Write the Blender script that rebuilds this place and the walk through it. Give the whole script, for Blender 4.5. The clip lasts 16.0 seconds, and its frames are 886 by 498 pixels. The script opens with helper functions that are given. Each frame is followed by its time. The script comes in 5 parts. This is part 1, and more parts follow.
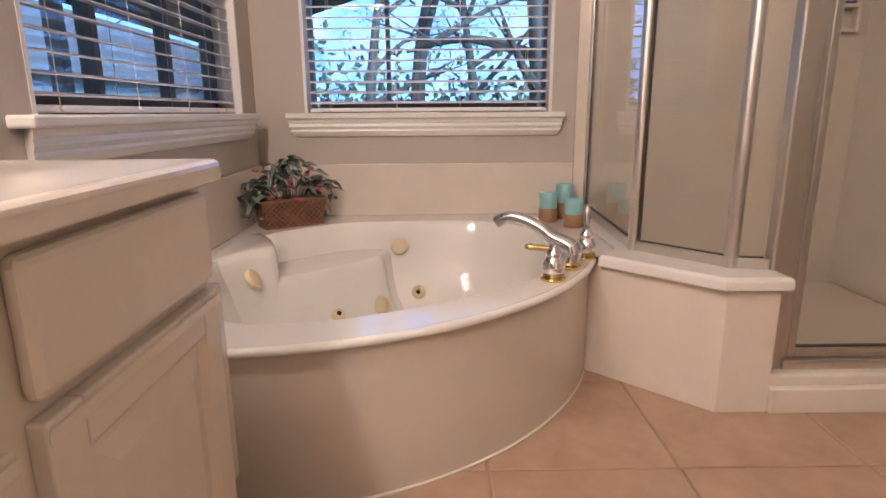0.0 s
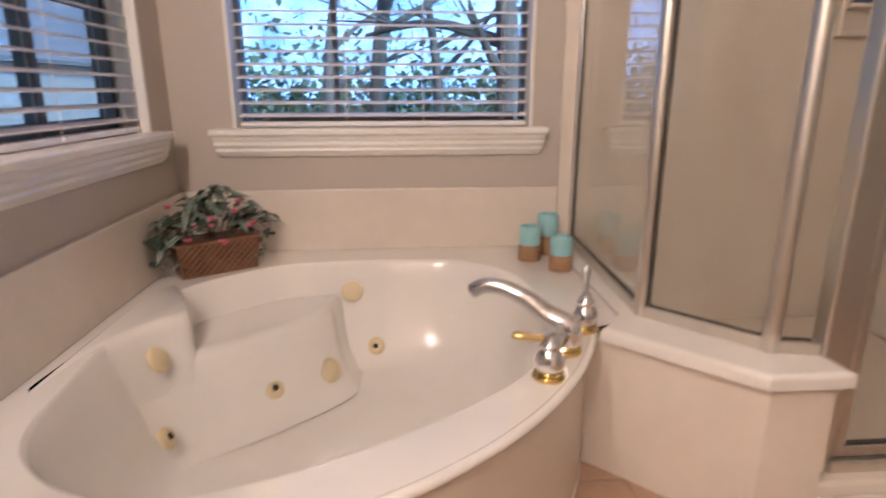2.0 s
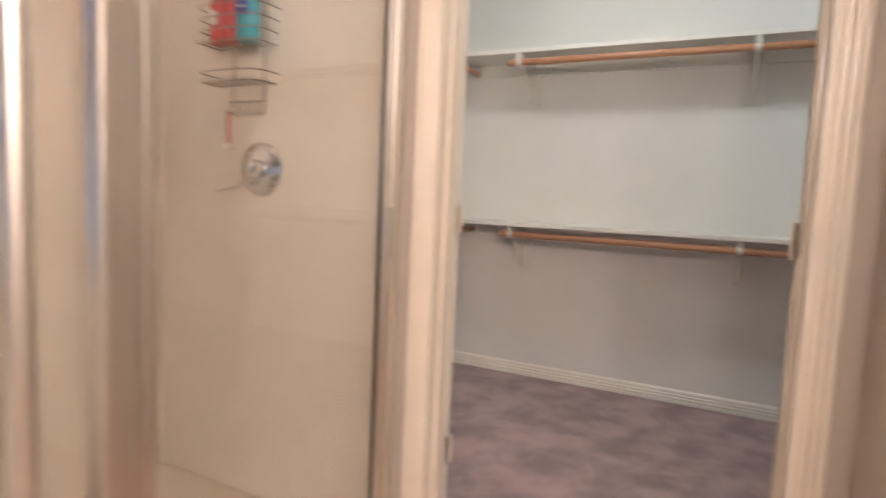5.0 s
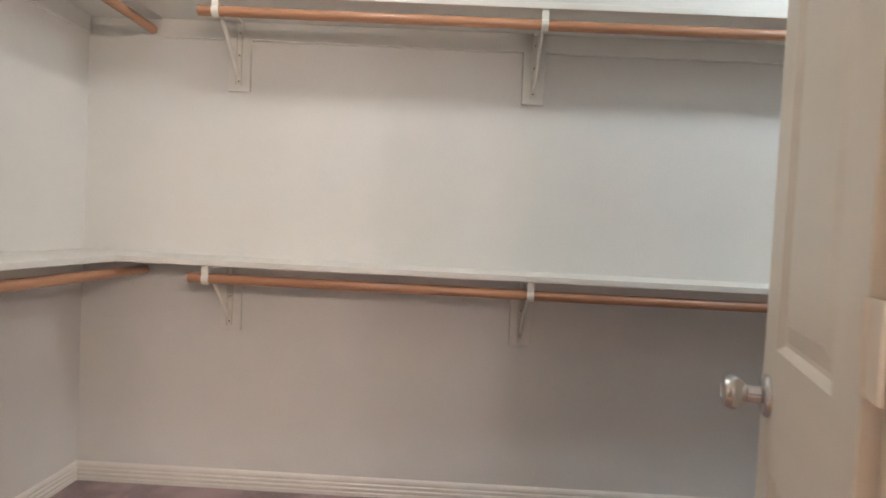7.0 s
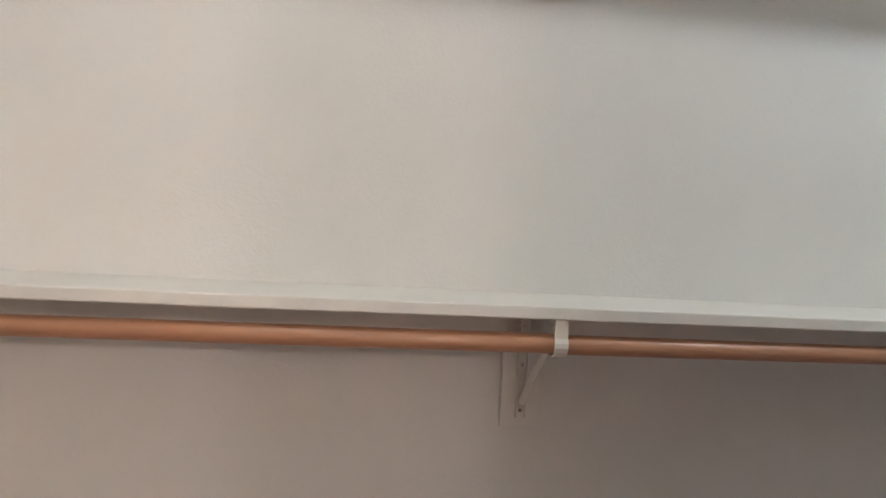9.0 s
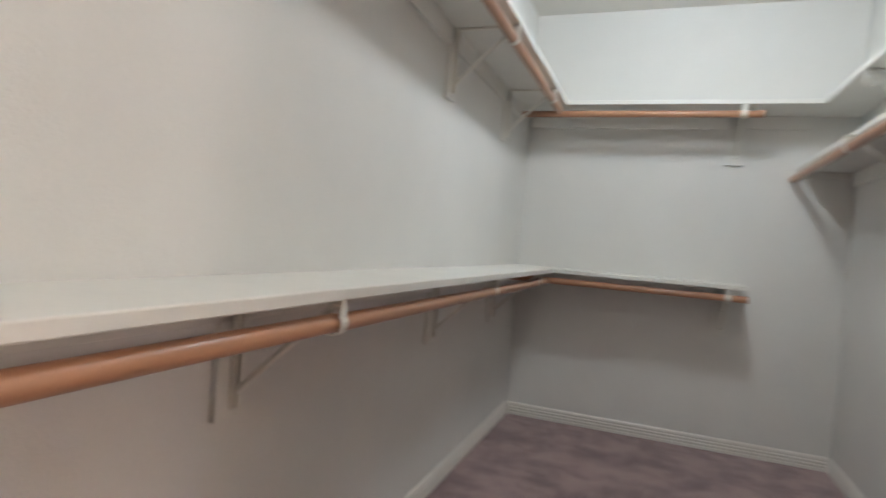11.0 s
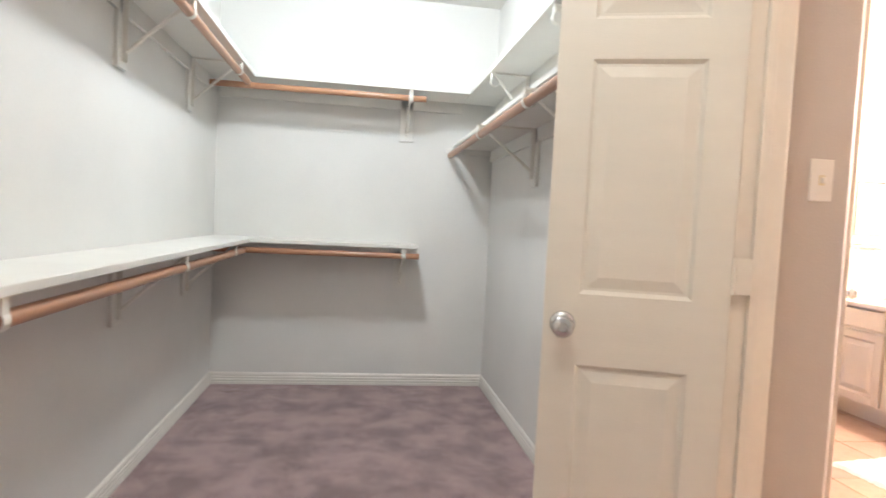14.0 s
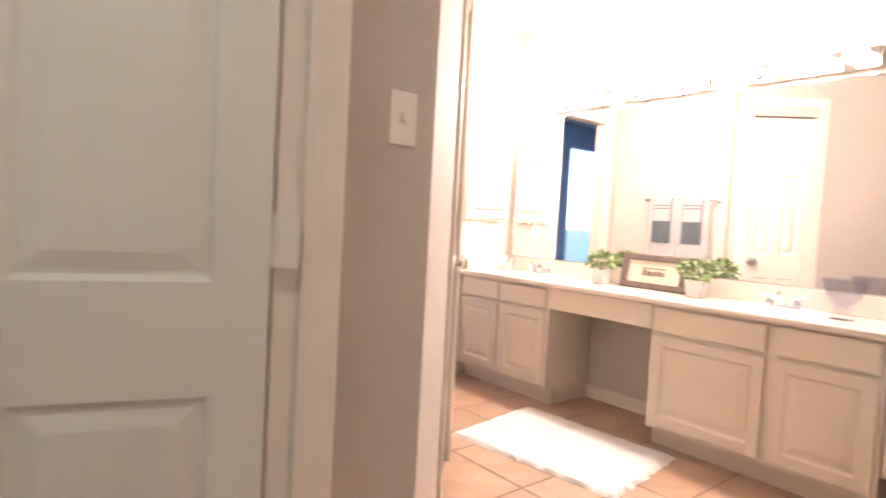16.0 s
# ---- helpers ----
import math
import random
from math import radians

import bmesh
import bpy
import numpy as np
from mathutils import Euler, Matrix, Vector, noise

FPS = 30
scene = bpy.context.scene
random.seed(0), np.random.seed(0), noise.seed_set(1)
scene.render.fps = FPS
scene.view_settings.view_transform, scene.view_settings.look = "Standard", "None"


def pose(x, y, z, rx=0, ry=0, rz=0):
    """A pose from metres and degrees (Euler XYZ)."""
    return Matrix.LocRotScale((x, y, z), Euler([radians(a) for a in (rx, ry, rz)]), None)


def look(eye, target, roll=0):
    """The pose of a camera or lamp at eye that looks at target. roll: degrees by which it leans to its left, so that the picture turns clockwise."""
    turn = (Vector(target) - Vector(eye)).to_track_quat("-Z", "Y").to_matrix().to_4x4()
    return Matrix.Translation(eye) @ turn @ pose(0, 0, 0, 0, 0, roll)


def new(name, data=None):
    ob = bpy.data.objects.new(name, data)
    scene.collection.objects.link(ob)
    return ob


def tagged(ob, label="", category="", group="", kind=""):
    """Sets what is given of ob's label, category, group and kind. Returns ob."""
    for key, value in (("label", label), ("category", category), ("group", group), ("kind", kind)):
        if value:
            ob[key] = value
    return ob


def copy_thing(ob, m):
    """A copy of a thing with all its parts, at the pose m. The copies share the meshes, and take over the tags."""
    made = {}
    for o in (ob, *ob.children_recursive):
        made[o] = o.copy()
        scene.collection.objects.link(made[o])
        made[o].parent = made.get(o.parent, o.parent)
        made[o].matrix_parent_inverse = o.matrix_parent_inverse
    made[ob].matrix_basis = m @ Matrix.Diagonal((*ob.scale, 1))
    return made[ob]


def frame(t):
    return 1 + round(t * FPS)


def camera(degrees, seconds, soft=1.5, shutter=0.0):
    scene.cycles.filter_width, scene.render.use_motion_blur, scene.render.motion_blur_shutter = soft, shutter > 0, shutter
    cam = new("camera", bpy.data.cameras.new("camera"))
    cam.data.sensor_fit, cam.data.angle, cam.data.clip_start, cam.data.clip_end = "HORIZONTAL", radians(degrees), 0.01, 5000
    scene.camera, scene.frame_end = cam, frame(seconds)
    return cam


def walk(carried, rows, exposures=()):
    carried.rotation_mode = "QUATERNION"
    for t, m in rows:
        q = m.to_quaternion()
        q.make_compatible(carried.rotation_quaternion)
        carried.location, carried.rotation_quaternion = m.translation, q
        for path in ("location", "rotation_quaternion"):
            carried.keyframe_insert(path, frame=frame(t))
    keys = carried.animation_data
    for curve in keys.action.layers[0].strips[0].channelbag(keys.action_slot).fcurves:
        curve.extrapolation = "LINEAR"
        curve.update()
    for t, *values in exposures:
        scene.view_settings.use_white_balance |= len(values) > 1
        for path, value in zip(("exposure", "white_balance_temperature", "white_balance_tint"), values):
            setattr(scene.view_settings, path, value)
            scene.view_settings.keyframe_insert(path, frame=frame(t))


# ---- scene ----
cam = camera(75.3, 16.0, soft=1.5, shutter=0.5)
PATH = [
    (0, (-2.158, -0.482, 0.830), (-2.136, 1.467, 0.366), -0.4),
    (0.5, (-2.189, -0.369, 0.823), (-2.176, 1.572, 0.318), -0.5),
    (1, (-2.205, -0.167, 0.818), (-2.175, 1.764, 0.29), -0.5),
    (1.5, (-2.233, -0.038, 0.817), (-2.171, 1.89, 0.288), -0.4),
    (2, (-2.14, -0.04, 0.958), (-1.996, 1.882, 0.426), -0.1),
    (2.5, (-2.118, -0.123, 1.108), (-1.626, 1.743, 0.581), 0.6),
    (3, (-2.081, -0.169, 1.161), (-1.287, 1.603, 0.684), 0.8),
    (3.5, (-1.999, -0.104, 1.167), (-0.909, 1.532, 0.796), 1.0),
    (4, (-1.967, -0.062, 1.147), (-0.687, 1.458, 0.924), 1.1),
    (4.5, (-1.839, 0.065, 1.15), (-0.43, 1.471, 0.962), 1.6),
    (5, (-1.783, 0.177, 1.124), (0.0, 1.064, 0.942), 2.6),
    (5.2, (-1.669, 0.198, 1.109), (0.189, 0.915, 0.928), 2.7),
    (7.3, (-0.555, 0.421, 1.142), (1.444, 0.445, 1.084), 3.0),
    (7.5, (-0.454, 0.417, 1.134), (1.545, 0.438, 1.073), 3.1),
    (8, (-0.149, 0.388, 1.109), (1.85, 0.418, 1.083), 2.7),
    (8.2, (-0.031, 0.395, 1.09), (1.969, 0.407, 1.079), 2.7),
    (10.5, (0.83, 0.924, 1.134), (2.146, -0.58, 1.05), 5.1),
    (11, (0.846, 1.128, 1.099), (1.54, -0.747, 1.073), 4.7),
    (11.5, (0.799, 1.227, 1.097), (1.112, -0.748, 1.076), 5.0),
    (12, (0.809, 1.272, 1.05), (0.953, -0.722, 1.023), 4.4),
    (12.5, (0.832, 1.3, 1.032), (0.913, -0.698, 0.959), 3.7),
    (13, (0.812, 1.292, 1.08), (0.846, -0.705, 0.981), 3.5),
    (13.5, (0.776, 1.309, 1.161), (0.656, -0.685, 1.064), 3.3),
    (14, (0.747, 1.33, 1.155), (0.458, -0.647, 1.058), 2.9),
    (14.5, (0.665, 1.295, 1.121), (0.179, -0.643, 1.026), 2.9),
    (15, (0.495, 1.175, 1.099), (-0.217, -0.692, 1.011), 3.1),
    (15.5, (0.344, 1.108, 1.092), (-0.613, -0.645, 0.996), 3.2),
    (16, (0.21, 0.942, 1.103), (-1.052, -0.607, 1.005), 3.1),
]
walk(cam, [(t, look(eye, target, roll)) for t, eye, target, roll in PATH], [(0, 0.58), (1.5, 0.52), (2.5, 0.9), (3.5, 1.25), (5.2, 1.25), (7.4, 1.4), (10.5, 1.25), (11.2, 1.45), (12.5, 2.2), (14, 2.2), (15, 2.02), (16, 1.62)])

# ---- world, lights, exposure ----
world = bpy.data.worlds.new("sky")
scene.world = world
world.use_nodes = True
wn = world.node_tree.nodes
sky = wn.new("ShaderNodeTexSky")
sky.sky_type = "NISHITA"
sky.sun_disc = False
sky.sun_elevation = radians(28)
sky.sun_rotation = radians(150)
wn["Background"].inputs["Strength"].default_value = 0.15
tint = wn.new("ShaderNodeMix")
tint.data_type, tint.blend_type = "RGBA", "MULTIPLY"
tint.inputs["Factor"].default_value = 1.0
tint.inputs["B"].default_value = (0.62, 0.98, 1.7, 1)
world.node_tree.links.new(sky.outputs["Color"], tint.inputs["A"])
world.node_tree.links.new(tint.outputs["Result"], wn["Background"].inputs["Color"])

sun_data = bpy.data.lights.new("sun", "SUN")
sun_data.energy, sun_data.angle, sun_data.color = 5.0, radians(14), (0.7, 0.85, 1.0)
sun = new("sun", sun_data)
sun.matrix_world = look((6, -10, 9), (0, 0, 0))


def point_lamp(name, place, watts, radius, colour):
    data = bpy.data.lights.new(name, "POINT")
    data.energy, data.shadow_soft_size, data.color = watts, radius, colour
    ob = new(name, data)
    ob.location = place
    return ob


WARM = (1.0, 0.86, 0.88)
VANITY_WATTS = 17.0
BARS = (-1.56, -0.88, -0.165)
for y in BARS:
    point_lamp("vanity_bulb_light", (-2.76, y, 1.97), VANITY_WATTS, 0.07, WARM)
LAMP_X, LAMP_Y = 0.74, (-1.28, 0.85)
for y, watts in zip(LAMP_Y, (10.0, 2.7)):
    point_lamp("closet_lamp_light", (LAMP_X, y, 2.50), watts, 0.09, (0.66, 0.83, 1.0))


# ---- materials ----
def material(name, colour, rough=0.5, metal=0.0, vary=0.06, scale=6.0, grain=60.0, bump=0.05, colour2=None, emit=0.0,
             coat=0.0, stretch=(1, 1, 1), random_per=0.0, sheen=0.0):
    m = bpy.data.materials.new(name)
    m.use_nodes = True
    nt = m.node_tree
    n, l = nt.nodes, nt.links
    b = n["Principled BSDF"]
    b.inputs["Roughness"].default_value = rough
    b.inputs["Metallic"].default_value = metal
    b.inputs["Coat Weight"].default_value = coat
    b.inputs["Sheen Weight"].default_value = sheen
    tc = n.new("ShaderNodeTexCoord")
    mp = n.new("ShaderNodeMapping")
    mp.inputs["Scale"].default_value = stretch
    l.new(tc.outputs["Object"], mp.inputs["Vector"])
    big = n.new("ShaderNodeTexNoise")
    big.inputs["Scale"].default_value, big.inputs["Detail"].default_value = scale, 5
    fine = n.new("ShaderNodeTexNoise")
    fine.inputs["Scale"].default_value, fine.inputs["Detail"].default_value = grain, 3
    for t in (big, fine):
        l.new(mp.outputs["Vector"], t.inputs["Vector"])
    add = n.new("ShaderNodeMath")
    add.operation = "MULTIPLY_ADD"
    add.inputs[1].default_value = 0.35
    l.new(fine.outputs["Fac"], add.inputs[0])
    l.new(big.outputs["Fac"], add.inputs[2])
    ramp = n.new("ShaderNodeValToRGB")
    other = colour2 or tuple(c * (1 - 2.2 * vary) for c in colour)
    ramp.color_ramp.elements[0].position, ramp.color_ramp.elements[1].position = 0.45, 0.9
    ramp.color_ramp.elements[0].color = (*other, 1)
    ramp.color_ramp.elements[1].color = (*colour, 1)
    l.new(add.outputs["Value"], ramp.inputs["Fac"])
    out = ramp.outputs["Color"]
    if random_per:
        info = n.new("ShaderNodeObjectInfo")
        hsv = n.new("ShaderNodeHueSaturation")
        mr = n.new("ShaderNodeMapRange")
        mr.inputs["To Min"].default_value, mr.inputs["To Max"].default_value = 1 - random_per, 1 + random_per
        l.new(info.outputs["Random"], mr.inputs["Value"])
        l.new(mr.outputs["Result"], hsv.inputs["Value"])
        l.new(out, hsv.inputs["Color"])
        out = hsv.outputs["Color"]
    l.new(out, b.inputs["Base Color"])
    if bump:
        bp = n.new("ShaderNodeBump")
        bp.inputs["Strength"].default_value, bp.inputs["Distance"].default_value = bump, 0.004
        l.new(fine.outputs["Fac"], bp.inputs["Height"])
        l.new(bp.outputs["Normal"], b.inputs["Normal"])
    if emit:
        b.inputs["Emission Color"].default_value = (*colour, 1)
        b.inputs["Emission Strength"].default_value = emit
    return m


def glass(name, colour=(0.96, 0.98, 0.97), rough=0.0):
    m = bpy.data.materials.new(name)
    m.use_nodes = True
    nt = m.node_tree
    n, l = nt.nodes, nt.links
    n.remove(n["Principled BSDF"])
    clear = n.new("ShaderNodeBsdfTransparent")
    clear.inputs["Color"].default_value = (*colour, 1)
    gloss = n.new("ShaderNodeBsdfGlossy")
    gloss.inputs["Roughness"].default_value = rough
    facing = n.new("ShaderNodeLayerWeight")
    facing.inputs["Blend"].default_value = 0.5
    power = n.new("ShaderNodeMath")
    power.operation = "POWER"
    power.inputs[1].default_value = 4.0
    l.new(facing.outputs["Facing"], power.inputs[0])
    fr = n.new("ShaderNodeMath")
    fr.operation = "MULTIPLY_ADD"
    fr.inputs[1].default_value, fr.inputs[2].default_value = 0.7, 0.035
    l.new(power.outputs["Value"], fr.inputs[0])
    mix = n.new("ShaderNodeMixShader")
    l.new(fr.outputs["Value"], mix.inputs["Fac"])
    l.new(clear.outputs["BSDF"], mix.inputs[1])
    l.new(gloss.outputs["BSDF"], mix.inputs[2])
    l.new(mix.outputs["Shader"], n["Material Output"].inputs["Surface"])
    return m


M = {}
M["wall_bath"] = material("greige_wall_paint", (0.50, 0.44, 0.385), 0.75, vary=0.02, scale=3, grain=170, bump=0.16)
M["wall_closet"] = material("white_closet_paint", (0.74, 0.722, 0.685), 0.85, vary=0.035, scale=2.2, grain=150, bump=0.2)
M["ceiling"] = material("ceiling_paint", (0.76, 0.73, 0.68), 0.9, vary=0.02, scale=4, grain=110, bump=0.35)
M["trim"] = material("cream_trim_enamel", (0.74, 0.67, 0.57), 0.32, vary=0.03, scale=5, grain=40, bump=0.04, coat=0.15)
M["sill"] = material("white_sill_enamel", (0.80, 0.76, 0.70), 0.35, vary=0.03, scale=7, grain=50, bump=0.05)
M["door"] = material("cream_moulded_door", (0.72, 0.665, 0.575), 0.38, vary=0.02, scale=3, grain=55, bump=0.10, stretch=(1, 1, 6))
M["shelf"] = material("white_shelf_paint", (0.76, 0.74, 0.69), 0.5, vary=0.03, scale=4, grain=60, bump=0.05)
M["bracket"] = material("white_bracket_enamel", (0.78, 0.75, 0.68), 0.4, vary=0.03, scale=12, grain=80, bump=0.03)
M["rod"] = material("varnished_beech_rod", (0.52, 0.27, 0.15), 0.34, vary=0.1, scale=5, grain=30, bump=0.05, colour2=(0.38, 0.18, 0.10),
                    stretch=(1, 1, 0.08), coat=0.35)
M["rod_y"] = material("varnished_beech_rod_long", (0.52, 0.27, 0.15), 0.34, vary=0.1, scale=5, grain=30, bump=0.05,
                      colour2=(0.38, 0.18, 0.10), stretch=(1, 0.08, 1), coat=0.35)
M["rod_x"] = material("varnished_beech_rod_cross", (0.52, 0.27, 0.15), 0.34, vary=0.1, scale=5, grain=30, bump=0.05,
                      colour2=(0.38, 0.18, 0.10), stretch=(0.08, 1, 1), coat=0.35)
M["tub"] = material("glossy_white_acrylic", (0.80, 0.765, 0.72), 0.1, vary=0.02, scale=3, grain=20, bump=0.0, coat=0.6)
M["marble"] = material("cream_cultured_marble", (0.74, 0.66, 0.575), 0.2, vary=0.04, scale=4, grain=22, bump=0.01, coat=0.4)
M["apron"] = material("cream_apron_panel", (0.62, 0.54, 0.45), 0.25, vary=0.03, scale=3, grain=22, bump=0.01, coat=0.3)
M["cabinet"] = material("cream_cabinet_enamel", (0.67, 0.59, 0.49), 0.33, vary=0.03, scale=4, grain=45, bump=0.05, coat=0.15)
M["chrome"] = material("polished_chrome", (0.78, 0.78, 0.80), 0.07, 1.0, vary=0.02, grain=30, bump=0.0)
M["alu"] = material("brushed_aluminium_frame", (0.74, 0.70, 0.65), 0.34, 1.0, vary=0.05, scale=8, grain=90, bump=0.03, stretch=(1, 1, 0.05))
M["brass"] = material("polished_brass", (0.75, 0.56, 0.25), 0.13, 1.0, vary=0.04, grain=30, bump=0.0)
M["gasket"] = material("dark_rubber_gasket", (0.07, 0.06, 0.05), 0.6, vary=0.1, bump=0.02)
M["nickel"] = material("satin_nickel", (0.62, 0.61, 0.60), 0.22, 1.0, vary=0.04, grain=40, bump=0.02)
M["jet"] = material("aged_cream_plastic", (0.72, 0.60, 0.38), 0.4, vary=0.05, scale=20, bump=0.02)
M["dark"] = material("dark_hole", (0.02, 0.02, 0.02), 0.8, bump=0.0)
M["slat"] = material("white_blind_slat", (0.85, 0.82, 0.82), 0.42, vary=0.03, scale=9, grain=60, bump=0.03)
M["cord"] = material("white_cotton_cord", (0.75, 0.72, 0.68), 0.8, vary=0.05, bump=0.1)
M["window_frame"] = material("grey_window_frame", (0.16, 0.17, 0.19), 0.5, vary=0.1, bump=0.05)
M["vinyl"] = material("white_plastic", (0.76, 0.70, 0.62), 0.35, vary=0.02, bump=0.01)
M["tile"] = material("terracotta_beige_tile", (0.47, 0.315, 0.225), 0.36, vary=0.12, scale=5.5, grain=26, bump=0.12, colour2=(0.36, 0.225, 0.15), random_per=0.05)
M["grout"] = material("sandy_grout", (0.40, 0.27, 0.19), 0.9, vary=0.08, scale=8, grain=200, bump=0.3)
M["glass"] = glass("clear_shower_glass", (0.95, 0.955, 0.94))
M["window_glass"] = glass("window_glass", (0.93, 0.96, 0.97))
M["mirror"] = material("silvered_mirror", (0.90, 0.90, 0.89), 0.02, 1.0, vary=0.0, bump=0.0)
M["bulb"] = material("glowing_frosted_bulb", (1.0, 0.80, 0.58), 0.4, vary=0.0, bump=0.0, emit=14.0)
M["diffuser"] = material("glowing_frosted_dome", (1.0, 0.93, 0.83), 0.4, vary=0.0, bump=0.0, emit=6.0)
M["rug"] = material("white_cotton_rug", (0.76, 0.71, 0.67), 0.95, vary=0.06, scale=14, grain=180, bump=0.9, sheen=0.3)
M["wicker"] = material("brown_wicker", (0.22, 0.10, 0.055), 0.5, vary=0.2, scale=25, grain=90, bump=0.25, colour2=(0.09, 0.035, 0.02))
M["wicker_light"] = material("tan_wicker_strand", (0.24, 0.115, 0.06), 0.5, vary=0.15, scale=30, grain=120, bump=0.2)
M["leaf"] = material("dark_green_leaf", (0.055, 0.095, 0.055), 0.4, vary=0.2, scale=18, grain=80, bump=0.05, colour2=(0.03, 0.05, 0.035), random_per=0.25)
M["leaf_stripe"] = material("silver_striped_leaf", (0.30, 0.34, 0.29), 0.45, vary=0.15, scale=18, bump=0.05)
M["leaf_light"] = material("fresh_green_leaf", (0.25, 0.34, 0.12), 0.5, vary=0.2, scale=20, bump=0.05, colour2=(0.15, 0.22, 0.07))
M["flower"] = material("pink_petal", (0.55, 0.10, 0.16), 0.6, vary=0.1, bump=0.02)
M["stem"] = material("brown_green_stem", (0.09, 0.07, 0.035), 0.7, vary=0.15, bump=0.05)
M["candle_blue"] = material("pale_turquoise_ceramic", (0.30, 0.56, 0.58), 0.5, vary=0.06, scale=14, bump=0.06)
M["cork"] = material("tan_jute_wrap", (0.42, 0.24, 0.13), 0.9, vary=0.15, scale=20, grain=160, bump=0.6, stretch=(1, 1, 6))
M["wire"] = material("bronze_caddy_wire", (0.32, 0.25, 0.20), 0.35, 0.8, vary=0.1, bump=0.02)
M["red_bottle"] = material("red_plastic_bottle", (0.62, 0.06, 0.06), 0.25, vary=0.05, bump=0.0)
M["blue_bottle"] = material("turquoise_plastic_bottle", (0.06, 0.42, 0.55), 0.25, vary=0.05, bump=0.0)
M["label_blue"] = material("navy_label", (0.04, 0.06, 0.30), 0.4, vary=0.02, bump=0.0)
M["label_white"] = material("white_label", (0.75, 0.70, 0.68), 0.4, vary=0.02, bump=0.0)
M["razor_red"] = material("coral_plastic", (0.60, 0.20, 0.13), 0.35, vary=0.04, bump=0.0)
M["navy"] = material("navy_plastic", (0.03, 0.04, 0.22), 0.35, vary=0.04, bump=0.0)
M["towel_white"] = material("white_terry", (0.78, 0.74, 0.72), 0.95, vary=0.05, scale=20, grain=220, bump=0.8, sheen=0.4)
M["towel_grey"] = material("slate_grey_terry", (0.20, 0.22, 0.25), 0.95, vary=0.08, scale=20, grain=220, bump=0.8, sheen=0.4)
M["sign_frame"] = material("weathered_brown_frame", (0.16, 0.11, 0.09), 0.7, vary=0.2, scale=16, grain=70, bump=0.2)
M["sign_face"] = material("ivory_sign_face", (0.62, 0.53, 0.41), 0.7, vary=0.08, scale=10, bump=0.03)
M["pot"] = material("white_glazed_pot", (0.76, 0.73, 0.71), 0.35, vary=0.03, bump=0.02)
M["crystal"] = glass("patterned_crystal", (0.86, 0.86, 0.90), 0.12)
M["bedroom_wall"] = material("blue_grey_bedroom_paint", (0.40, 0.50, 0.64), 0.8, vary=0.03, scale=3, grain=120, bump=0.1)
M["bark"] = material("grey_bark", (0.13, 0.125, 0.125), 0.9, vary=0.25, scale=9, grain=40, bump=0.8, stretch=(1, 1, 0.3))
M["foliage"] = material("tree_foliage", (0.12, 0.18, 0.12), 0.6, vary=0.3, scale=3, bump=0.1, colour2=(0.07, 0.12, 0.08))
M["lawn"] = material("lawn", (0.08, 0.12, 0.06), 0.9, vary=0.25, scale=1.5, grain=40, bump=0.5, colour2=(0.05, 0.07, 0.04))
M["fence"] = material("weathered_fence_board", (0.16, 0.14, 0.13), 0.85, vary=0.2, scale=4, grain=30, bump=0.3, stretch=(1, 1, 0.15), random_per=0.15)
M["siding"] = material("pale_painted_siding", (0.42, 0.46, 0.48), 0.7, vary=0.1, scale=5, bump=0.1)
M["shingle"] = material("grey_shingles", (0.20, 0.22, 0.26), 0.85, vary=0.25, scale=30, grain=90, bump=0.5)
# blue daylight haze over far woods, painted in as a colour that emits itself
M["haze_glow"] = material("self_lit_woods_haze", (0.34, 0.56, 1.0), 1.0, vary=0.3, scale=0.35, grain=2.2, bump=0.0, colour2=(0.11, 0.24, 0.55), emit=0.0)
nt = M["haze_glow"].node_tree
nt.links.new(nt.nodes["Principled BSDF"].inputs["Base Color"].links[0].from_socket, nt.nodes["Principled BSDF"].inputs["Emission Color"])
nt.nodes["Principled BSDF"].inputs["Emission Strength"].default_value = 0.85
M["roof"] = material("dark_shingle_roof", (0.06, 0.06, 0.07), 0.9, vary=0.2, scale=12, bump=0.5)


def carpet_material():
    m = material("mauve_cut_pile_carpet", (0.42, 0.285, 0.28), 1.0, vary=0.1, scale=4.5, grain=420, bump=0.9, colour2=(0.215, 0.138, 0.138), sheen=0.35)
    n, l = m.node_tree.nodes, m.node_tree.links
    warp = n.new("ShaderNodeTexNoise")
    warp.inputs["Scale"].default_value, warp.inputs["Detail"].default_value, warp.inputs["Distortion"].default_value = 6.5, 13, 0.25
    warp.inputs["Roughness"].default_value = 0.68
    tc = n["Texture Coordinate"]
    l.new(tc.outputs["Object"], warp.inputs["Vector"])
    ramp = n["Color Ramp"]
    mixer = n.new("ShaderNodeMath")
    mixer.operation = "MULTIPLY_ADD"
    mixer.inputs[1].default_value = 0.9
    old = ramp.inputs["Fac"].links[0].from_socket
    sub = n.new("ShaderNodeMath")
    sub.operation = "SUBTRACT"
    sub.inputs[1].default_value = 0.45
    l.new(warp.outputs["Fac"], sub.inputs[0])
    l.new(sub.outputs["Value"], mixer.inputs[0])
    l.new(old, mixer.inputs[2])
    l.new(mixer.outputs["Value"], ramp.inputs["Fac"])
    ramp.color_ramp.elements[0].position, ramp.color_ramp.elements[1].position = 0.54, 0.86
    return m


M["carpet"] = carpet_material()


# ---- building helpers ----
ORIGIN = {}


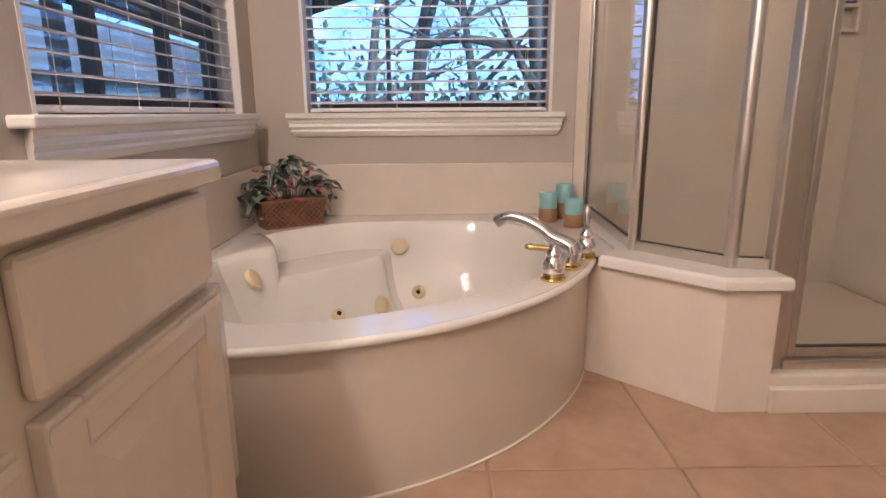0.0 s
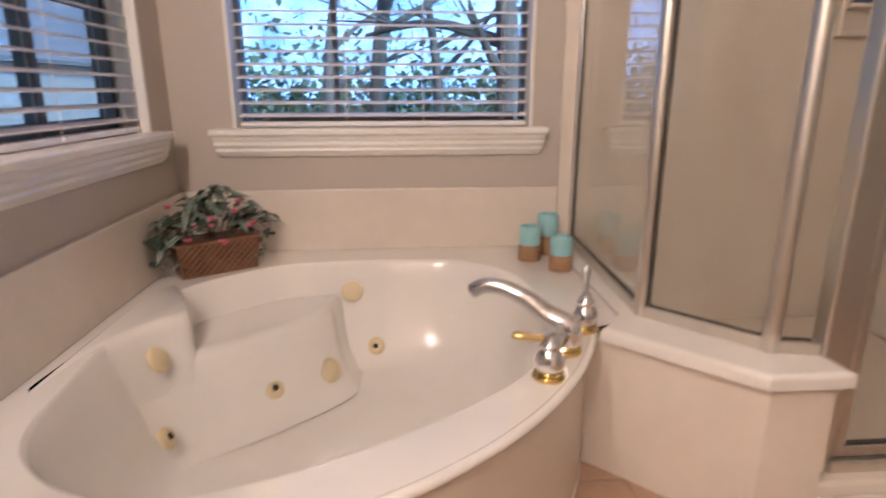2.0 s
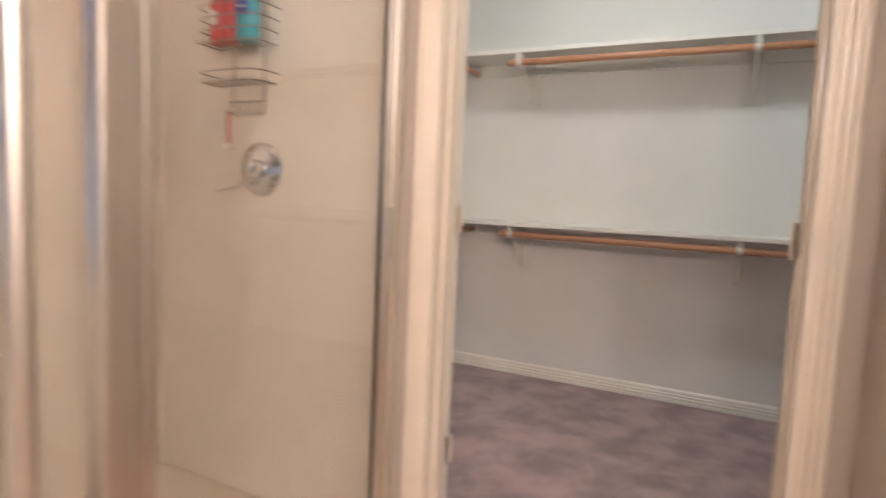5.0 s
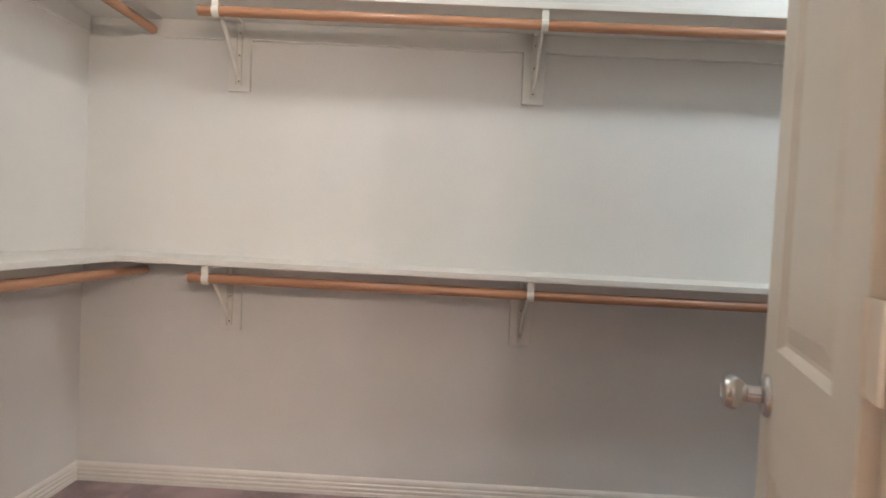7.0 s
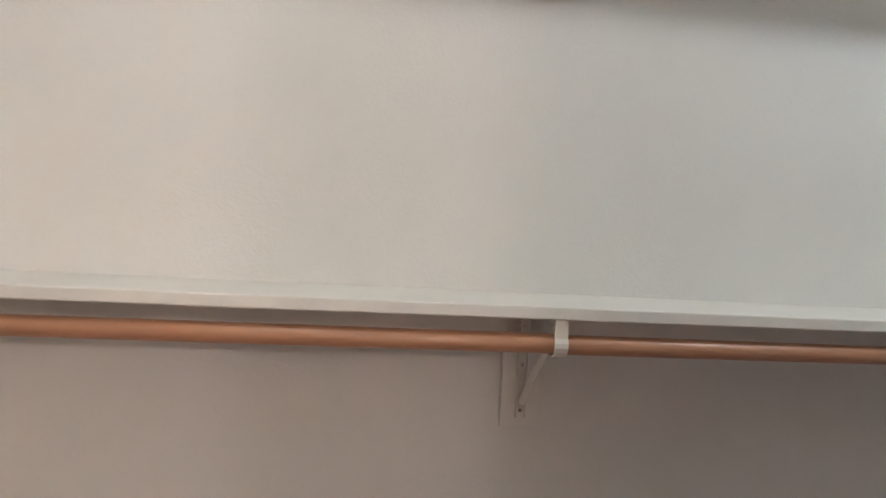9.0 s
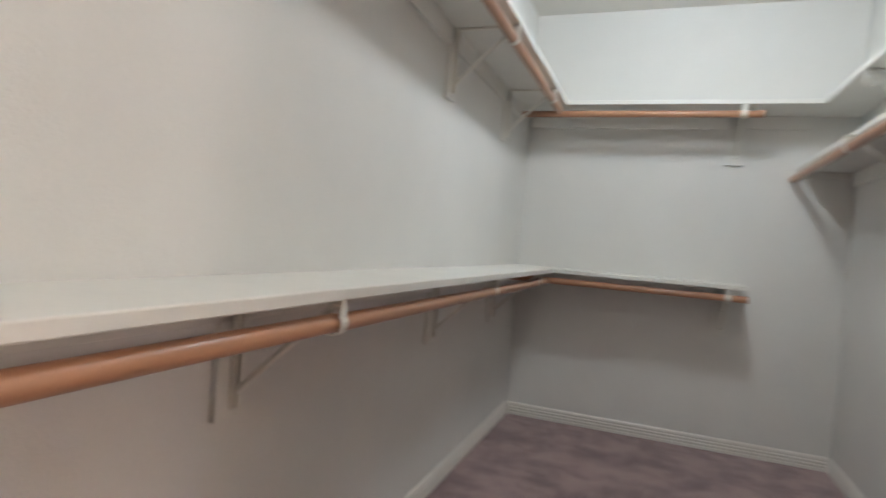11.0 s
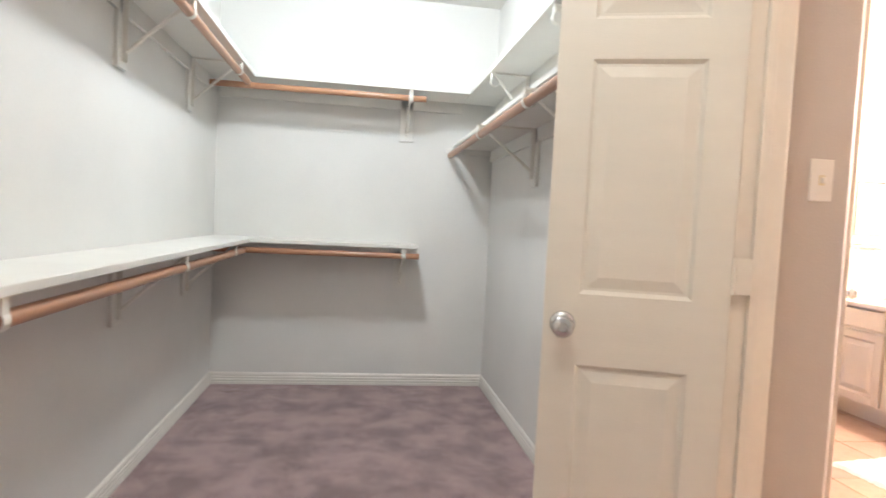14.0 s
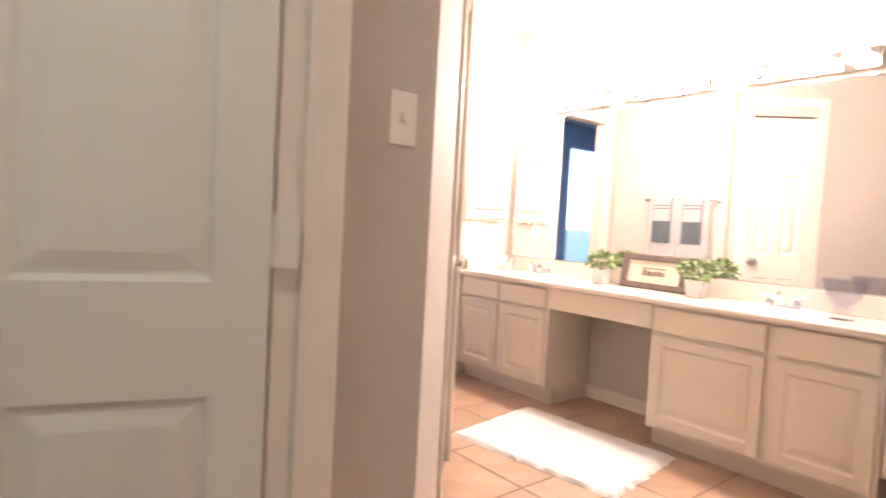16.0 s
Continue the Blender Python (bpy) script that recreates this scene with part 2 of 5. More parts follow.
def thing(name, place, label, category, group="", kind=""):
    """A top-level empty at its base."""
    ob = new(name)
    ob.empty_display_size = 0.05
    ob.location = place
    ORIGIN[ob] = Vector(place)
    return tagged(ob, label, category, group, kind)


def mesh_of(bm, material_, name, smooth=False):
    me = bpy.data.meshes.new(name)
    bmesh.ops.recalc_face_normals(bm, faces=bm.faces)
    if smooth:
        for f in bm.faces:
            f.smooth = True
        for e in bm.edges:
            if len(e.link_faces) == 2 and e.calc_face_angle(0) > radians(40):
                e.smooth = False
    bm.to_mesh(me)
    bm.free()
    me.materials.append(material_)
    return me


def part(name, bm, material_, parent, label="", smooth=False):
    """One mesh under a thing or a part; the mesh is given in world metres."""
    o = ORIGIN[parent]
    bmesh.ops.translate(bm, vec=-o, verts=bm.verts)
    ob = new(name, mesh_of(bm, material_, name, smooth))
    ob.parent = parent
    ORIGIN[ob] = o
    return tagged(ob, label)


def structure(name, bm, material_, label, category, smooth=False):
    ob = new(name, mesh_of(bm, material_, name, smooth))
    ORIGIN[ob] = Vector((0, 0, 0))
    return tagged(ob, label, category, kind="structure")


def box(x0, x1, y0, y1, z0, z1, bevel=0.0, bm=None, seg=2):
    bm = bm or bmesh.new()
    made = bmesh.ops.create_cube(bm, size=1.0)
    for v in made["verts"]:
        v.co = Vector(((x0 + x1) / 2 + v.co.x * (x1 - x0), (y0 + y1) / 2 + v.co.y * (y1 - y0), (z0 + z1) / 2 + v.co.z * (z1 - z0)))
    if bevel:
        edges = list({e for v in made["verts"] for e in v.link_edges})
        bmesh.ops.bevel(bm, geom=edges, offset=bevel, segments=seg, affect="EDGES", profile=0.5)
    return bm


def turned(bm, m):
    bmesh.ops.transform(bm, matrix=m, verts=bm.verts)
    return bm


def prism(points, z0, z1, bevel=0.0, bm=None, seg=2):
    """An upright prism over a plan outline."""
    bm = bm or bmesh.new()
    low = [bm.verts.new((x, y, z0)) for x, y in points]
    top = [bm.verts.new((x, y, z1)) for x, y in points]
    n = len(points)
    faces = [bm.faces.new(low[::-1]), bm.faces.new(top)]
    for i in range(n):
        faces.append(bm.faces.new((low[i], low[(i + 1) % n], top[(i + 1) % n], top[i])))
    if bevel:
        bmesh.ops.bevel(bm, geom=list({e for e in faces[1].edges}), offset=bevel, segments=seg, affect="EDGES", profile=0.5)
    return bm


def tube(points, radius, sides=10, bm=None, radii=None, cap=True):
    """A round bar along a line of points."""
    bm = bm or bmesh.new()
    pts = [Vector(p) for p in points]
    rings = []
    up = None
    for i, p in enumerate(pts):
        d = (pts[min(i + 1, len(pts) - 1)] - pts[max(i - 1, 0)]).normalized()
        if up is None:
            up = d.orthogonal().normalized()
        up = (up - d * up.dot(d)).normalized()
        side = d.cross(up)
        r = radii[i] if radii else radius
        rings.append([bm.verts.new(p + (up * math.cos(a) + side * math.sin(a)) * r) for a in [2 * math.pi * k / sides for k in range(sides)]])
    for a, b in zip(rings, rings[1:]):
        for k in range(sides):
            bm.faces.new((a[k], a[(k + 1) % sides], b[(k + 1) % sides], b[k]))
    if cap:
        bm.faces.new(rings[0][::-1])
        bm.faces.new(rings[-1])
    return bm


def lathe(profile, centre, sides=24, bm=None, axis=None, open_low=False):
    """A turned shape; profile: (radius, height) pairs, from bottom to top."""
    own = bmesh.new()
    rings = []
    for r, h in profile:
        rings.append([own.verts.new((r * math.cos(2 * math.pi * k / sides), r * math.sin(2 * math.pi * k / sides), h)) for k in range(sides)])
    for a, b in zip(rings, rings[1:]):
        for k in range(sides):
            own.faces.new((a[k], a[(k + 1) % sides], b[(k + 1) % sides], b[k]))
    if not open_low:
        own.faces.new(rings[0][::-1])
    own.faces.new(rings[-1])
    m = Matrix.Translation(centre)
    if axis is not None:
        m = m @ Vector((0, 0, 1)).rotation_difference(Vector(axis)).to_matrix().to_4x4()
    bmesh.ops.transform(own, matrix=m, verts=own.verts)
    if bm is None:
        return own
    me = bpy.data.meshes.new("t")
    own.to_mesh(me)
    own.free()
    bm.from_mesh(me)
    bpy.data.meshes.remove(me)
    return bm


def smooth_line(points, steps=8, closed=False):
    """Catmull-Rom through the points."""
    p = [Vector(q) for q in points]
    n = len(p)
    out = []
    for i in range(n if closed else n - 1):
        a, b, c, d = ((p[(i + k) % n] if closed else p[min(max(i + k, 0), n - 1)]) for k in (-1, 0, 1, 2))
        for s in range(steps):
            t = s / steps
            out.append(0.5 * ((2 * b) + (c - a) * t + (2 * a - 5 * b + 4 * c - d) * t * t + (3 * b - a - 3 * c + d) * t ** 3))
    if not closed:
        out.append(p[-1])
    return out


def moulded(profile, along, length, place, turn=0.0):
    """A straight moulding: profile (out, up) pairs swept by length along x, then turned about z and placed."""
    bm = bmesh.new()
    a = [bm.verts.new((0, -o, u)) for o, u in profile]
    b = [bm.verts.new((length, -o, u)) for o, u in profile]
    n = len(profile)
    for i in range(n):
        bm.faces.new((a[i], a[(i + 1) % n], b[(i + 1) % n], b[i]))
    bm.faces.new(a[::-1])
    bm.faces.new(b)
    return turned(bm, pose(*place, 0, 0, turn))


# ---- plan ----
NORTH, WEST, SOUTH = 2.07, -2.93, -2.15        # bathroom wall faces
DOOR_S, DOOR_N = 0.018, 0.945                  # closet doorway
FACE, CW, CE, CN, CS = -0.30, -0.18, 1.69, 1.98, -2.59   # doorway wall face, closet walls
CWS = -0.14                                    # lined wall south of the doorway
JOG = -0.105                                   # face of the wall with the switch
CORNER = (-0.598, JOG)
DIAG = Vector((-0.691, -0.7228))
DIAG_LEN = 1.389
DEND = (CORNER[0] + DIAG.x * DIAG_LEN, CORNER[1] + DIAG.y * DIAG_LEN)
TOP = 2.62
WIN_N = (-2.72, -1.655, 0.83, 2.05)            # x0, x1, z0, z1
WIN_W = (0.66, 1.90, 0.83, 2.05)               # y0, y1, z0, z1
VAN_N = 0.375
FRONT = -2.50
COUNTER = 0.768
RIM = 0.385

# ---- large structure: bathroom ----
bm = box(WEST - 0.15, WIN_N[0], NORTH, NORTH + 0.15, 0, 4.2)
box(WIN_N[1], FACE + 0.16, NORTH, NORTH + 0.15, 0, 4.2, bm=bm)
box(WIN_N[0], WIN_N[1], NORTH, NORTH + 0.15, 0, WIN_N[2], bm=bm)
box(WIN_N[0], WIN_N[1], NORTH, NORTH + 0.15, WIN_N[3], 4.2, bm=bm)
structure("wall_north", bm, M["wall_bath"], "warm greige painted bathroom wall with a window opening", "wall")
bm = box(WEST - 0.15, WEST, SOUTH - 0.12, WIN_W[0], 0, 4.2)
box(WEST - 0.15, WEST, WIN_W[1], NORTH, 0, 4.2, bm=bm)
box(WEST - 0.15, WEST, WIN_W[0], WIN_W[1], 0, WIN_W[2], bm=bm)
box(WEST - 0.15, WEST, WIN_W[0], WIN_W[1], WIN_W[3], 4.2, bm=bm)
structure("wall_west", bm, M["wall_bath"], "warm greige painted wall behind vanity and tub", "wall")
BED = (-2.36, -1.71)
bm = box(WEST, BED[0], SOUTH - 0.12, SOUTH, 0, 4.2)
box(BED[1], CW, SOUTH - 0.12, SOUTH, 0, 4.2, bm=bm)
box(BED[0], BED[1], SOUTH - 0.12, SOUTH, 2.03, 4.2, bm=bm)
structure("wall_south", bm, M["wall_bath"], "warm greige painted end wall with an open bedroom doorway", "wall")

DQ = (0.81, 1.28)                              # door opening along the slanted wall


def along(q, out=0.0):
    """A plan point on the slanted wall, out into the bathroom."""
    return (CORNER[0] + DIAG.x * q + DIAG.y * out, CORNER[1] + DIAG.y * q - DIAG.x * out)


def slant(q0, q1, z0, z1, bm=None, t0=-0.11, t1=0.0):
    return prism([along(q0, t0), along(q1, t0), along(q1, t1), along(q0, t1)], z0, z1, bm=bm)


bm = slant(0.02, DQ[0], 0, 4.2)
slant(DQ[1], DIAG_LEN, 0, 4.2, bm=bm)
slant(DQ[0], DQ[1], 2.03, 4.2, bm=bm)
structure("wall_slanted", bm, M["wall_bath"], "warm greige painted slanted wall with a door", "wall")
bm = prism([(FACE, JOG), (CORNER[0], JOG), along(0.02), along(0.02, -0.11), (CORNER[0] + 0.1, JOG - 0.1), (FACE, JOG - 0.1)], 0, 4.2)
structure("wall_switch", bm, M["wall_bath"], "short warm greige wall beside the closet doorway", "wall")
bm = box(DEND[0], DEND[0] + 0.11, SOUTH, DEND[1] - 0.03, 0, 4.2)
structure("wall_towels", bm, M["wall_bath"], "warm greige return wall behind the towel bar", "wall")

bm = box(FACE, CW, CS - 0.12, DOOR_S - 0.02, 0, 4.2)
box(FACE, CW, DOOR_N + 0.02, 1.08, 0, 4.2, bm=bm)
box(FACE, CW, DOOR_S - 0.02, DOOR_N + 0.02, 2.06, 4.2, bm=bm)
structure("wall_doorway", bm, M["wall_bath"], "painted wall with the wide closet doorway", "wall")
# faces of the closet side
bm = box(CW, CWS, CS, DOOR_S - 0.085, 0, TOP)
box(CW, CW + 0.012, DOOR_N + 0.075, CN, 0, TOP, bm=bm)
box(CW, CW + 0.012, DOOR_S - 0.075, DOOR_N + 0.075, 2.12, TOP, bm=bm)
structure("closet_wall_west", bm, M["wall_closet"], "off-white painted closet wall beside the doorway", "wall")
structure("closet_wall_east", box(CE, CE + 0.12, CS - 0.12, CN + 0.12, 0, TOP), M["wall_closet"], "off-white painted long closet wall", "wall")
structure("closet_wall_north", box(CW, CE, CN, CN + 0.12, 0, TOP), M["wall_closet"], "off-white painted closet end wall", "wall")
structure("closet_wall_south", box(CW, CE, CS - 0.12, CS, 0, TOP), M["wall_closet"], "off-white painted closet end wall", "wall")
structure("closet_ceiling", box(CW, CE + 0.12, CS - 0.12, CN + 0.12, TOP, TOP + 0.1), M["ceiling"], "white textured closet ceiling", "ceiling")
structure("wall_shower_east", box(-0.33, CW, 1.08, NORTH, 0, 4.2), M["wall_bath"], "painted wall between shower and closet", "wall")

# vaulted ceiling: rises from the vanity wall to a flat middle
bm = bmesh.new()
rows_ = [(WEST - 0.15, 2.49), (WEST, 2.55), (-1.5, 3.55), (CW, 3.55)]
lo = [(bm.verts.new((x, SOUTH - 0.12, z)), bm.verts.new((x, NORTH + 0.15, z))) for x, z in rows_]
hi = [(bm.verts.new((x, SOUTH - 0.12, z + 0.1)), bm.verts.new((x, NORTH + 0.15, z + 0.1))) for x, z in rows_]
for i in range(3):
    bm.faces.new((lo[i][0], lo[i][1], lo[i + 1][1], lo[i + 1][0]))
    bm.faces.new((hi[i][0], hi[i + 1][0], hi[i + 1][1], hi[i][1]))
structure("ceiling", bm, M["ceiling"], "white vaulted bathroom ceiling", "ceiling")

floor = structure("floor", box(WEST, FACE + 0.07, SOUTH - 0.12, NORTH, -0.12, -0.005), M["grout"], "terracotta beige ceramic tile floor with sandy grout", "floor")
bm = bmesh.new()
bmesh.ops.create_grid(bm, x_segments=1, y_segments=1, size=0.5)
turned(bm, Matrix.Translation(((FACE + 0.07 + CE) / 2, (CS + CN) / 2, 0.008)) @ Matrix.Diagonal((CE - FACE - 0.07, CN - CS, 1, 1)))
box(FACE + 0.07, CE, CS, CN, -0.12, -0.01, bm=bm)
structure("closet_floor", bm, M["carpet"], "mauve cut-pile carpet with vacuum marks", "carpet")

# ---- trim ----
BASE = [(0, 0), (0.013, 0), (0.013, 0.018), (0.009, 0.022), (0.014, 0.028), (0.014, 0.036), (0.009, 0.041), (0.013, 0.046), (0.013, 0.054),
        (0.008, 0.059), (0.011, 0.065), (0.009, 0.075), (0.003, 0.083), (0, 0.083)]


def baseboard(x0, y0, x1, y1, z=0.004, material_=None, where="closet"):
    """Fluted baseboard; the room lies to the right of the way from the first point to the second."""
    d = Vector((x1 - x0, y1 - y0))
    bm = moulded(BASE, None, d.length, (x0, y0, z), math.degrees(math.atan2(d.y, d.x)))
    return structure("baseboard", bm, material_ or M["sill"], "cream fluted wooden baseboard along the %s wall" % where, "baseboard")


baseboard(CW + 0.012, CN, CE, CN)
baseboard(CE, CN, CE, CS)
baseboard(CE, CS, CWS, CS)
baseboard(CWS, CS, CWS, DOOR_S - 0.09)
baseboard(CW + 0.012, DOOR_N + 0.08, CW + 0.012, CN)
baseboard(-2.46, SOUTH, -2.43, SOUTH, 0, M["trim"], "bathroom")
a, b = along(0.02), along(DQ[0] - 0.06)
baseboard(b[0], b[1], a[0], a[1], 0, M["trim"], "bathroom")
baseboard(WEST, -1.33, WEST, -0.65, 0, M["trim"], "bathroom")

CASING = [(0, 0), (0.0, 0.066), (0.011, 0.066), (0.016, 0.060), (0.013, 0.050), (0.017, 0.044), (0.017, 0.036), (0.012, 0.031), (0.016, 0.025),
          (0.016, 0.018), (0.011, 0.013), (0.013, 0.007), (0.010, 0.0)]


def casing_post(x, y, z0, z1, turn, flip=False):
    """An upright fluted casing against a wall; turn 0: it faces -y."""
    bm = bmesh.new()
    pr = [(-w if flip else w, -o) for o, w in CASING]
    lo_ = [bm.verts.new((px, py, z0)) for px, py in pr]
    hi_ = [bm.verts.new((px, py, z1)) for px, py in pr]
    k = len(pr)
    for i in range(k):
        bm.faces.new((lo_[i], lo_[(i + 1) % k], hi_[(i + 1) % k], hi_[i]))
    bm.faces.new(lo_)
    bm.faces.new(hi_)
    return turned(bm, pose(x, y, 0, 0, 0, turn))


closet_frame = thing("door_1", (FACE, DOOR_S, 0), "open cream closet doorway frame with fluted casing", "door frame", kind="structure")
W = DOOR_N - DOOR_S
part("casing", turned(casing_post(0, 0, 0, 2.1, -90, True), pose(FACE, DOOR_N + 0.006, 0)), M["trim"], closet_frame)
part("casing", turned(casing_post(0, 0, 0, 2.1, -90), pose(FACE, DOOR_S - 0.006, 0)), M["trim"], closet_frame)
part("casing", box(FACE - 0.016, FACE - 0.0005, DOOR_S - 0.072, DOOR_N + 0.072, 2.036, 2.1, 0.004), M["trim"], closet_frame)
part("casing", turned(casing_post(0, 0, 0, 2.1, 90), pose(CW + 0.001, DOOR_N + 0.012, 0)), M["trim"], closet_frame)
part("casing", turned(casing_post(0, 0, 0, 2.1, 90, True), pose(CW + 0.001, DOOR_S - 0.012, 0)), M["trim"], closet_frame)
part("casing", box(CW + 0.001, CW + 0.017, DOOR_S - 0.078, DOOR_N + 0.078, 2.042, 2.106, 0.004), M["trim"], closet_frame)
for y0, y1 in ((DOOR_S - 0.0195, DOOR_S), (DOOR_N, DOOR_N + 0.0195)):
    part("jamb", box(FACE - 0.003, CW + 0.003, y0, y1, 0, 2.03, 0.002), M["trim"], closet_frame)
    sy = (y1, y1 + 0.011) if y0 < 0.5 else (y0 - 0.011, y0)
    part("door_stop", box(FACE + 0.05, CW - 0.042, sy[0], sy[1], 0, 2.03, 0.002), M["trim"], closet_frame)
part("head", box(FACE - 0.003, CW + 0.003, DOOR_S, DOOR_N, 2.03, 2.055, 0.002), M["trim"], closet_frame)


def raised_panel(bm, x0, x1, z0, z1, y, out):
    """A raised and fielded panel in the plane y, whose face looks to out (-1 or 1)."""
    rings = []
    for inset, depth in ((0, 0), (0.010, -0.0095), (0.017, -0.0095), (0.045, -0.002), (0.049, -0.002)):
        rings.append([bm.verts.new((x, y + out * depth, z)) for x, z in ((x0 + inset, z0 + inset), (x1 - inset, z0 + inset), (x1 - inset, z1 - inset), (x0 + inset, z1 - inset))])
    for a_, b_ in zip(rings, rings[1:]):
        for k in range(4):
            bm.faces.new((a_[k], a_[(k + 1) % 4], b_[(k + 1) % 4], b_[k]))
    bm.faces.new(rings[-1])


def door_leaf(leaf, width, columns, height=2.02, thick=0.035, z0=0.012):
    """Frame and panels of a moulded door from the hinge at x = 0, in local metres."""
    rows_z = ((0.20, 0.80), (0.985, 1.585), (1.685, 1.90))
    stile = 0.088 if columns == 1 else 0.08
    mid = 0.07
    xs = [(stile, width - stile)] if columns == 1 else [(stile, width / 2 - mid / 2), (width / 2 + mid / 2, width - stile)]
    h = thick / 2
    for x0, x1 in [(0.0, stile), (width - stile, width)] + ([(width / 2 - mid / 2, width / 2 + mid / 2)] if columns == 2 else []):
        part("stile", box(x0, x1, -h, h, z0, z0 + height), M["door"], leaf)
    for x0, x1 in xs:
        edges_z = [z0] + [v for r in rows_z for v in r] + [z0 + height]
        for lo_, hi_ in zip(edges_z[::2], edges_z[1::2]):
            part("rail", box(x0, x1, -h, h, lo_, hi_), M["door"], leaf)
        for lo_, hi_ in rows_z:
            bm = bmesh.new()
            raised_panel(bm, x0, x1, lo_, hi_, -h, -1)
            raised_panel(bm, x0, x1, lo_, hi_, h, 1)
            part("panel", bm, M["door"], leaf)


def door_knob(parent, x, z, thick=0.035, sides=(-1, 1)):
    for s in sides:
        knob = part("door_knob", lathe([(0.033, 0), (0.033, 0.004), (0.029, 0.009), (0.015, 0.012), (0.013, 0.03), (0.020, 0.036), (0.027, 0.046), (0.028, 0.056),
                                        (0.023, 0.064), (0.012, 0.067), (0.011, 0.063), (0.002, 0.063)], (x, s * thick / 2, z), 28, axis=(0, s, 0)), M["nickel"], parent, "satin nickel round door knob", True)


def hinge(parent, z, y, material_=None):
    bm = tube([(-0.006, y, z - 0.045), (-0.006, y, z + 0.045)], 0.006, 8)
    if y > 0:
        box(-0.046, -0.007, y - 0.0015, y + 0.0015, z - 0.045, z + 0.045, bm=bm)
    box(0.0, 0.0025, y - 0.003, y + 0.034 if y < 0 else y - 0.034, z - 0.045, z + 0.045, bm=bm)
    for dz in (-0.016, 0.016):
        tube([(-0.0125, y, z + dz - 0.0004), (-0.0125, y, z + dz + 0.0004)], 0.001, 6, bm=bm)
    part("hinge", bm, material_ or M["trim"], parent, "paint-covered butt hinge")


# narrow double doors of the closet, both swung open into it
def closet_leaf(label, place, turn, sign):
    leaf = thing("closet_door", (0, 0, 0), label, "door", "closet double doors")
    door_leaf(leaf, 0.452, 1)
    door_knob(leaf, 0.402, 0.905)
    for z in (0.30, 1.055, 1.80):
        hinge(leaf, z, sign * 0.0175)
        if sign < 0:
            part("hinge_leaf", box(-0.006, -0.003, 0.016, 0.058, z - 0.045, z + 0.045), M["trim"], leaf, "paint-covered hinge leaf on the jamb")
    leaf.matrix_world = pose(*place, 0, 0, turn)
    return leaf


closet_leaf("narrow cream three-panel closet door standing open", (CW + 0.008, DOOR_S - 0.002, 0), -18.5, 1)
closet_leaf("narrow cream three-panel closet door swung wide open", (CW + 0.037, DOOR_N + 0.004, 0), 90, -1)

# closed six-panel door in the slanted wall
slant_turn = math.degrees(math.atan2(DIAG.y, DIAG.x))
six = thing("door_2", (0, 0, 0), "closed cream six-panel door in the slanted wall", "door", kind="structure")
door_leaf(six, DQ[1] - DQ[0] - 0.012, 2, 2.005)
door_knob(six, DQ[1] - DQ[0] - 0.075, 0.92, sides=(-1,))
p = along(DQ[0] + 0.006, -0.03)
for z in (0.3, 1.07, 1.8):
    hinge(six, z, -0.0175)
six.matrix_world = pose(p[0], p[1], 0, 0, 0, slant_turn)
slant_frame = thing("door_frame", (along(DQ[0])[0], along(DQ[0])[1], 0), "cream fluted casing around the six-panel door", "door frame", kind="structure")
for q0, q1 in ((DQ[0] - 0.06, DQ[0] + 0.004), (DQ[1] - 0.004, DQ[1] + 0.06)):
    part("casing", slant(q0, q1, 0, 2.1, t0=0.0005, t1=0.015), M["trim"], slant_frame)
part("casing", slant(DQ[0] - 0.06, DQ[1] + 0.06, 2.1, 2.165, t0=0.0005, t1=0.015), M["trim"], slant_frame)

# bedroom doorway and the room beyond
bed_frame = thing("door_3", (BED[0], SOUTH, 0), "cream cased doorway open to the bedroom", "door frame", kind="structure")
for x0, x1 in ((BED[0] - 0.065, BED[0] + 0.003), (BED[1] - 0.003, BED[1] + 0.065)):
    part("casing", box(x0, x1, SOUTH + 0.0005, SOUTH + 0.016, 0, 2.095, 0.004), M["trim"], bed_frame)
part("casing", box(BED[0] - 0.065, BED[1] + 0.065, SOUTH + 0.0005, SOUTH + 0.016, 2.096, 2.16, 0.004), M["trim"], bed_frame)
for x0, x1 in ((BED[0] - 0.0005, BED[0] + 0.018), (BED[1] - 0.018, BED[1] + 0.0005)):
    part("jamb", box(x0, x1, SOUTH - 0.123, SOUTH, 0, 2.03), M["trim"], bed_frame)
bm = box(-3.4, 2.2, -4.92, -4.8, 0, 0.35)
box(-3.4, 1.08, -4.92, -4.8, 0.35, 2.35, bm=bm)
box(1.92, 2.2, -4.92, -4.8, 0.35, 2.35, bm=bm)
box(-3.4, 2.2, -4.92, -4.8, 2.35, 2.8, bm=bm)
box(-3.52, -3.4, -4.92, SOUTH - 0.12, 0, 2.8, bm=bm)
box(2.2, 2.32, -4.92, CS - 0.12, 0, 2.8, bm=bm)
box(-3.4, 2.2, -4.8, CS - 0.12, 2.7, 2.8, bm=bm)
box(-3.4, FACE - 0.01, CS - 0.12, SOUTH - 0.12, 2.7, 2.8, bm=bm)
structure("bedroom_wall", bm, M["bedroom_wall"], "blue-grey bedroom walls beyond the doorway", "wall")
structure("bedroom_floor", box(-3.4, 2.2, -4.8, SOUTH - 0.12, -0.1, -0.002), M["carpet"], "mauve bedroom carpet", "carpet")


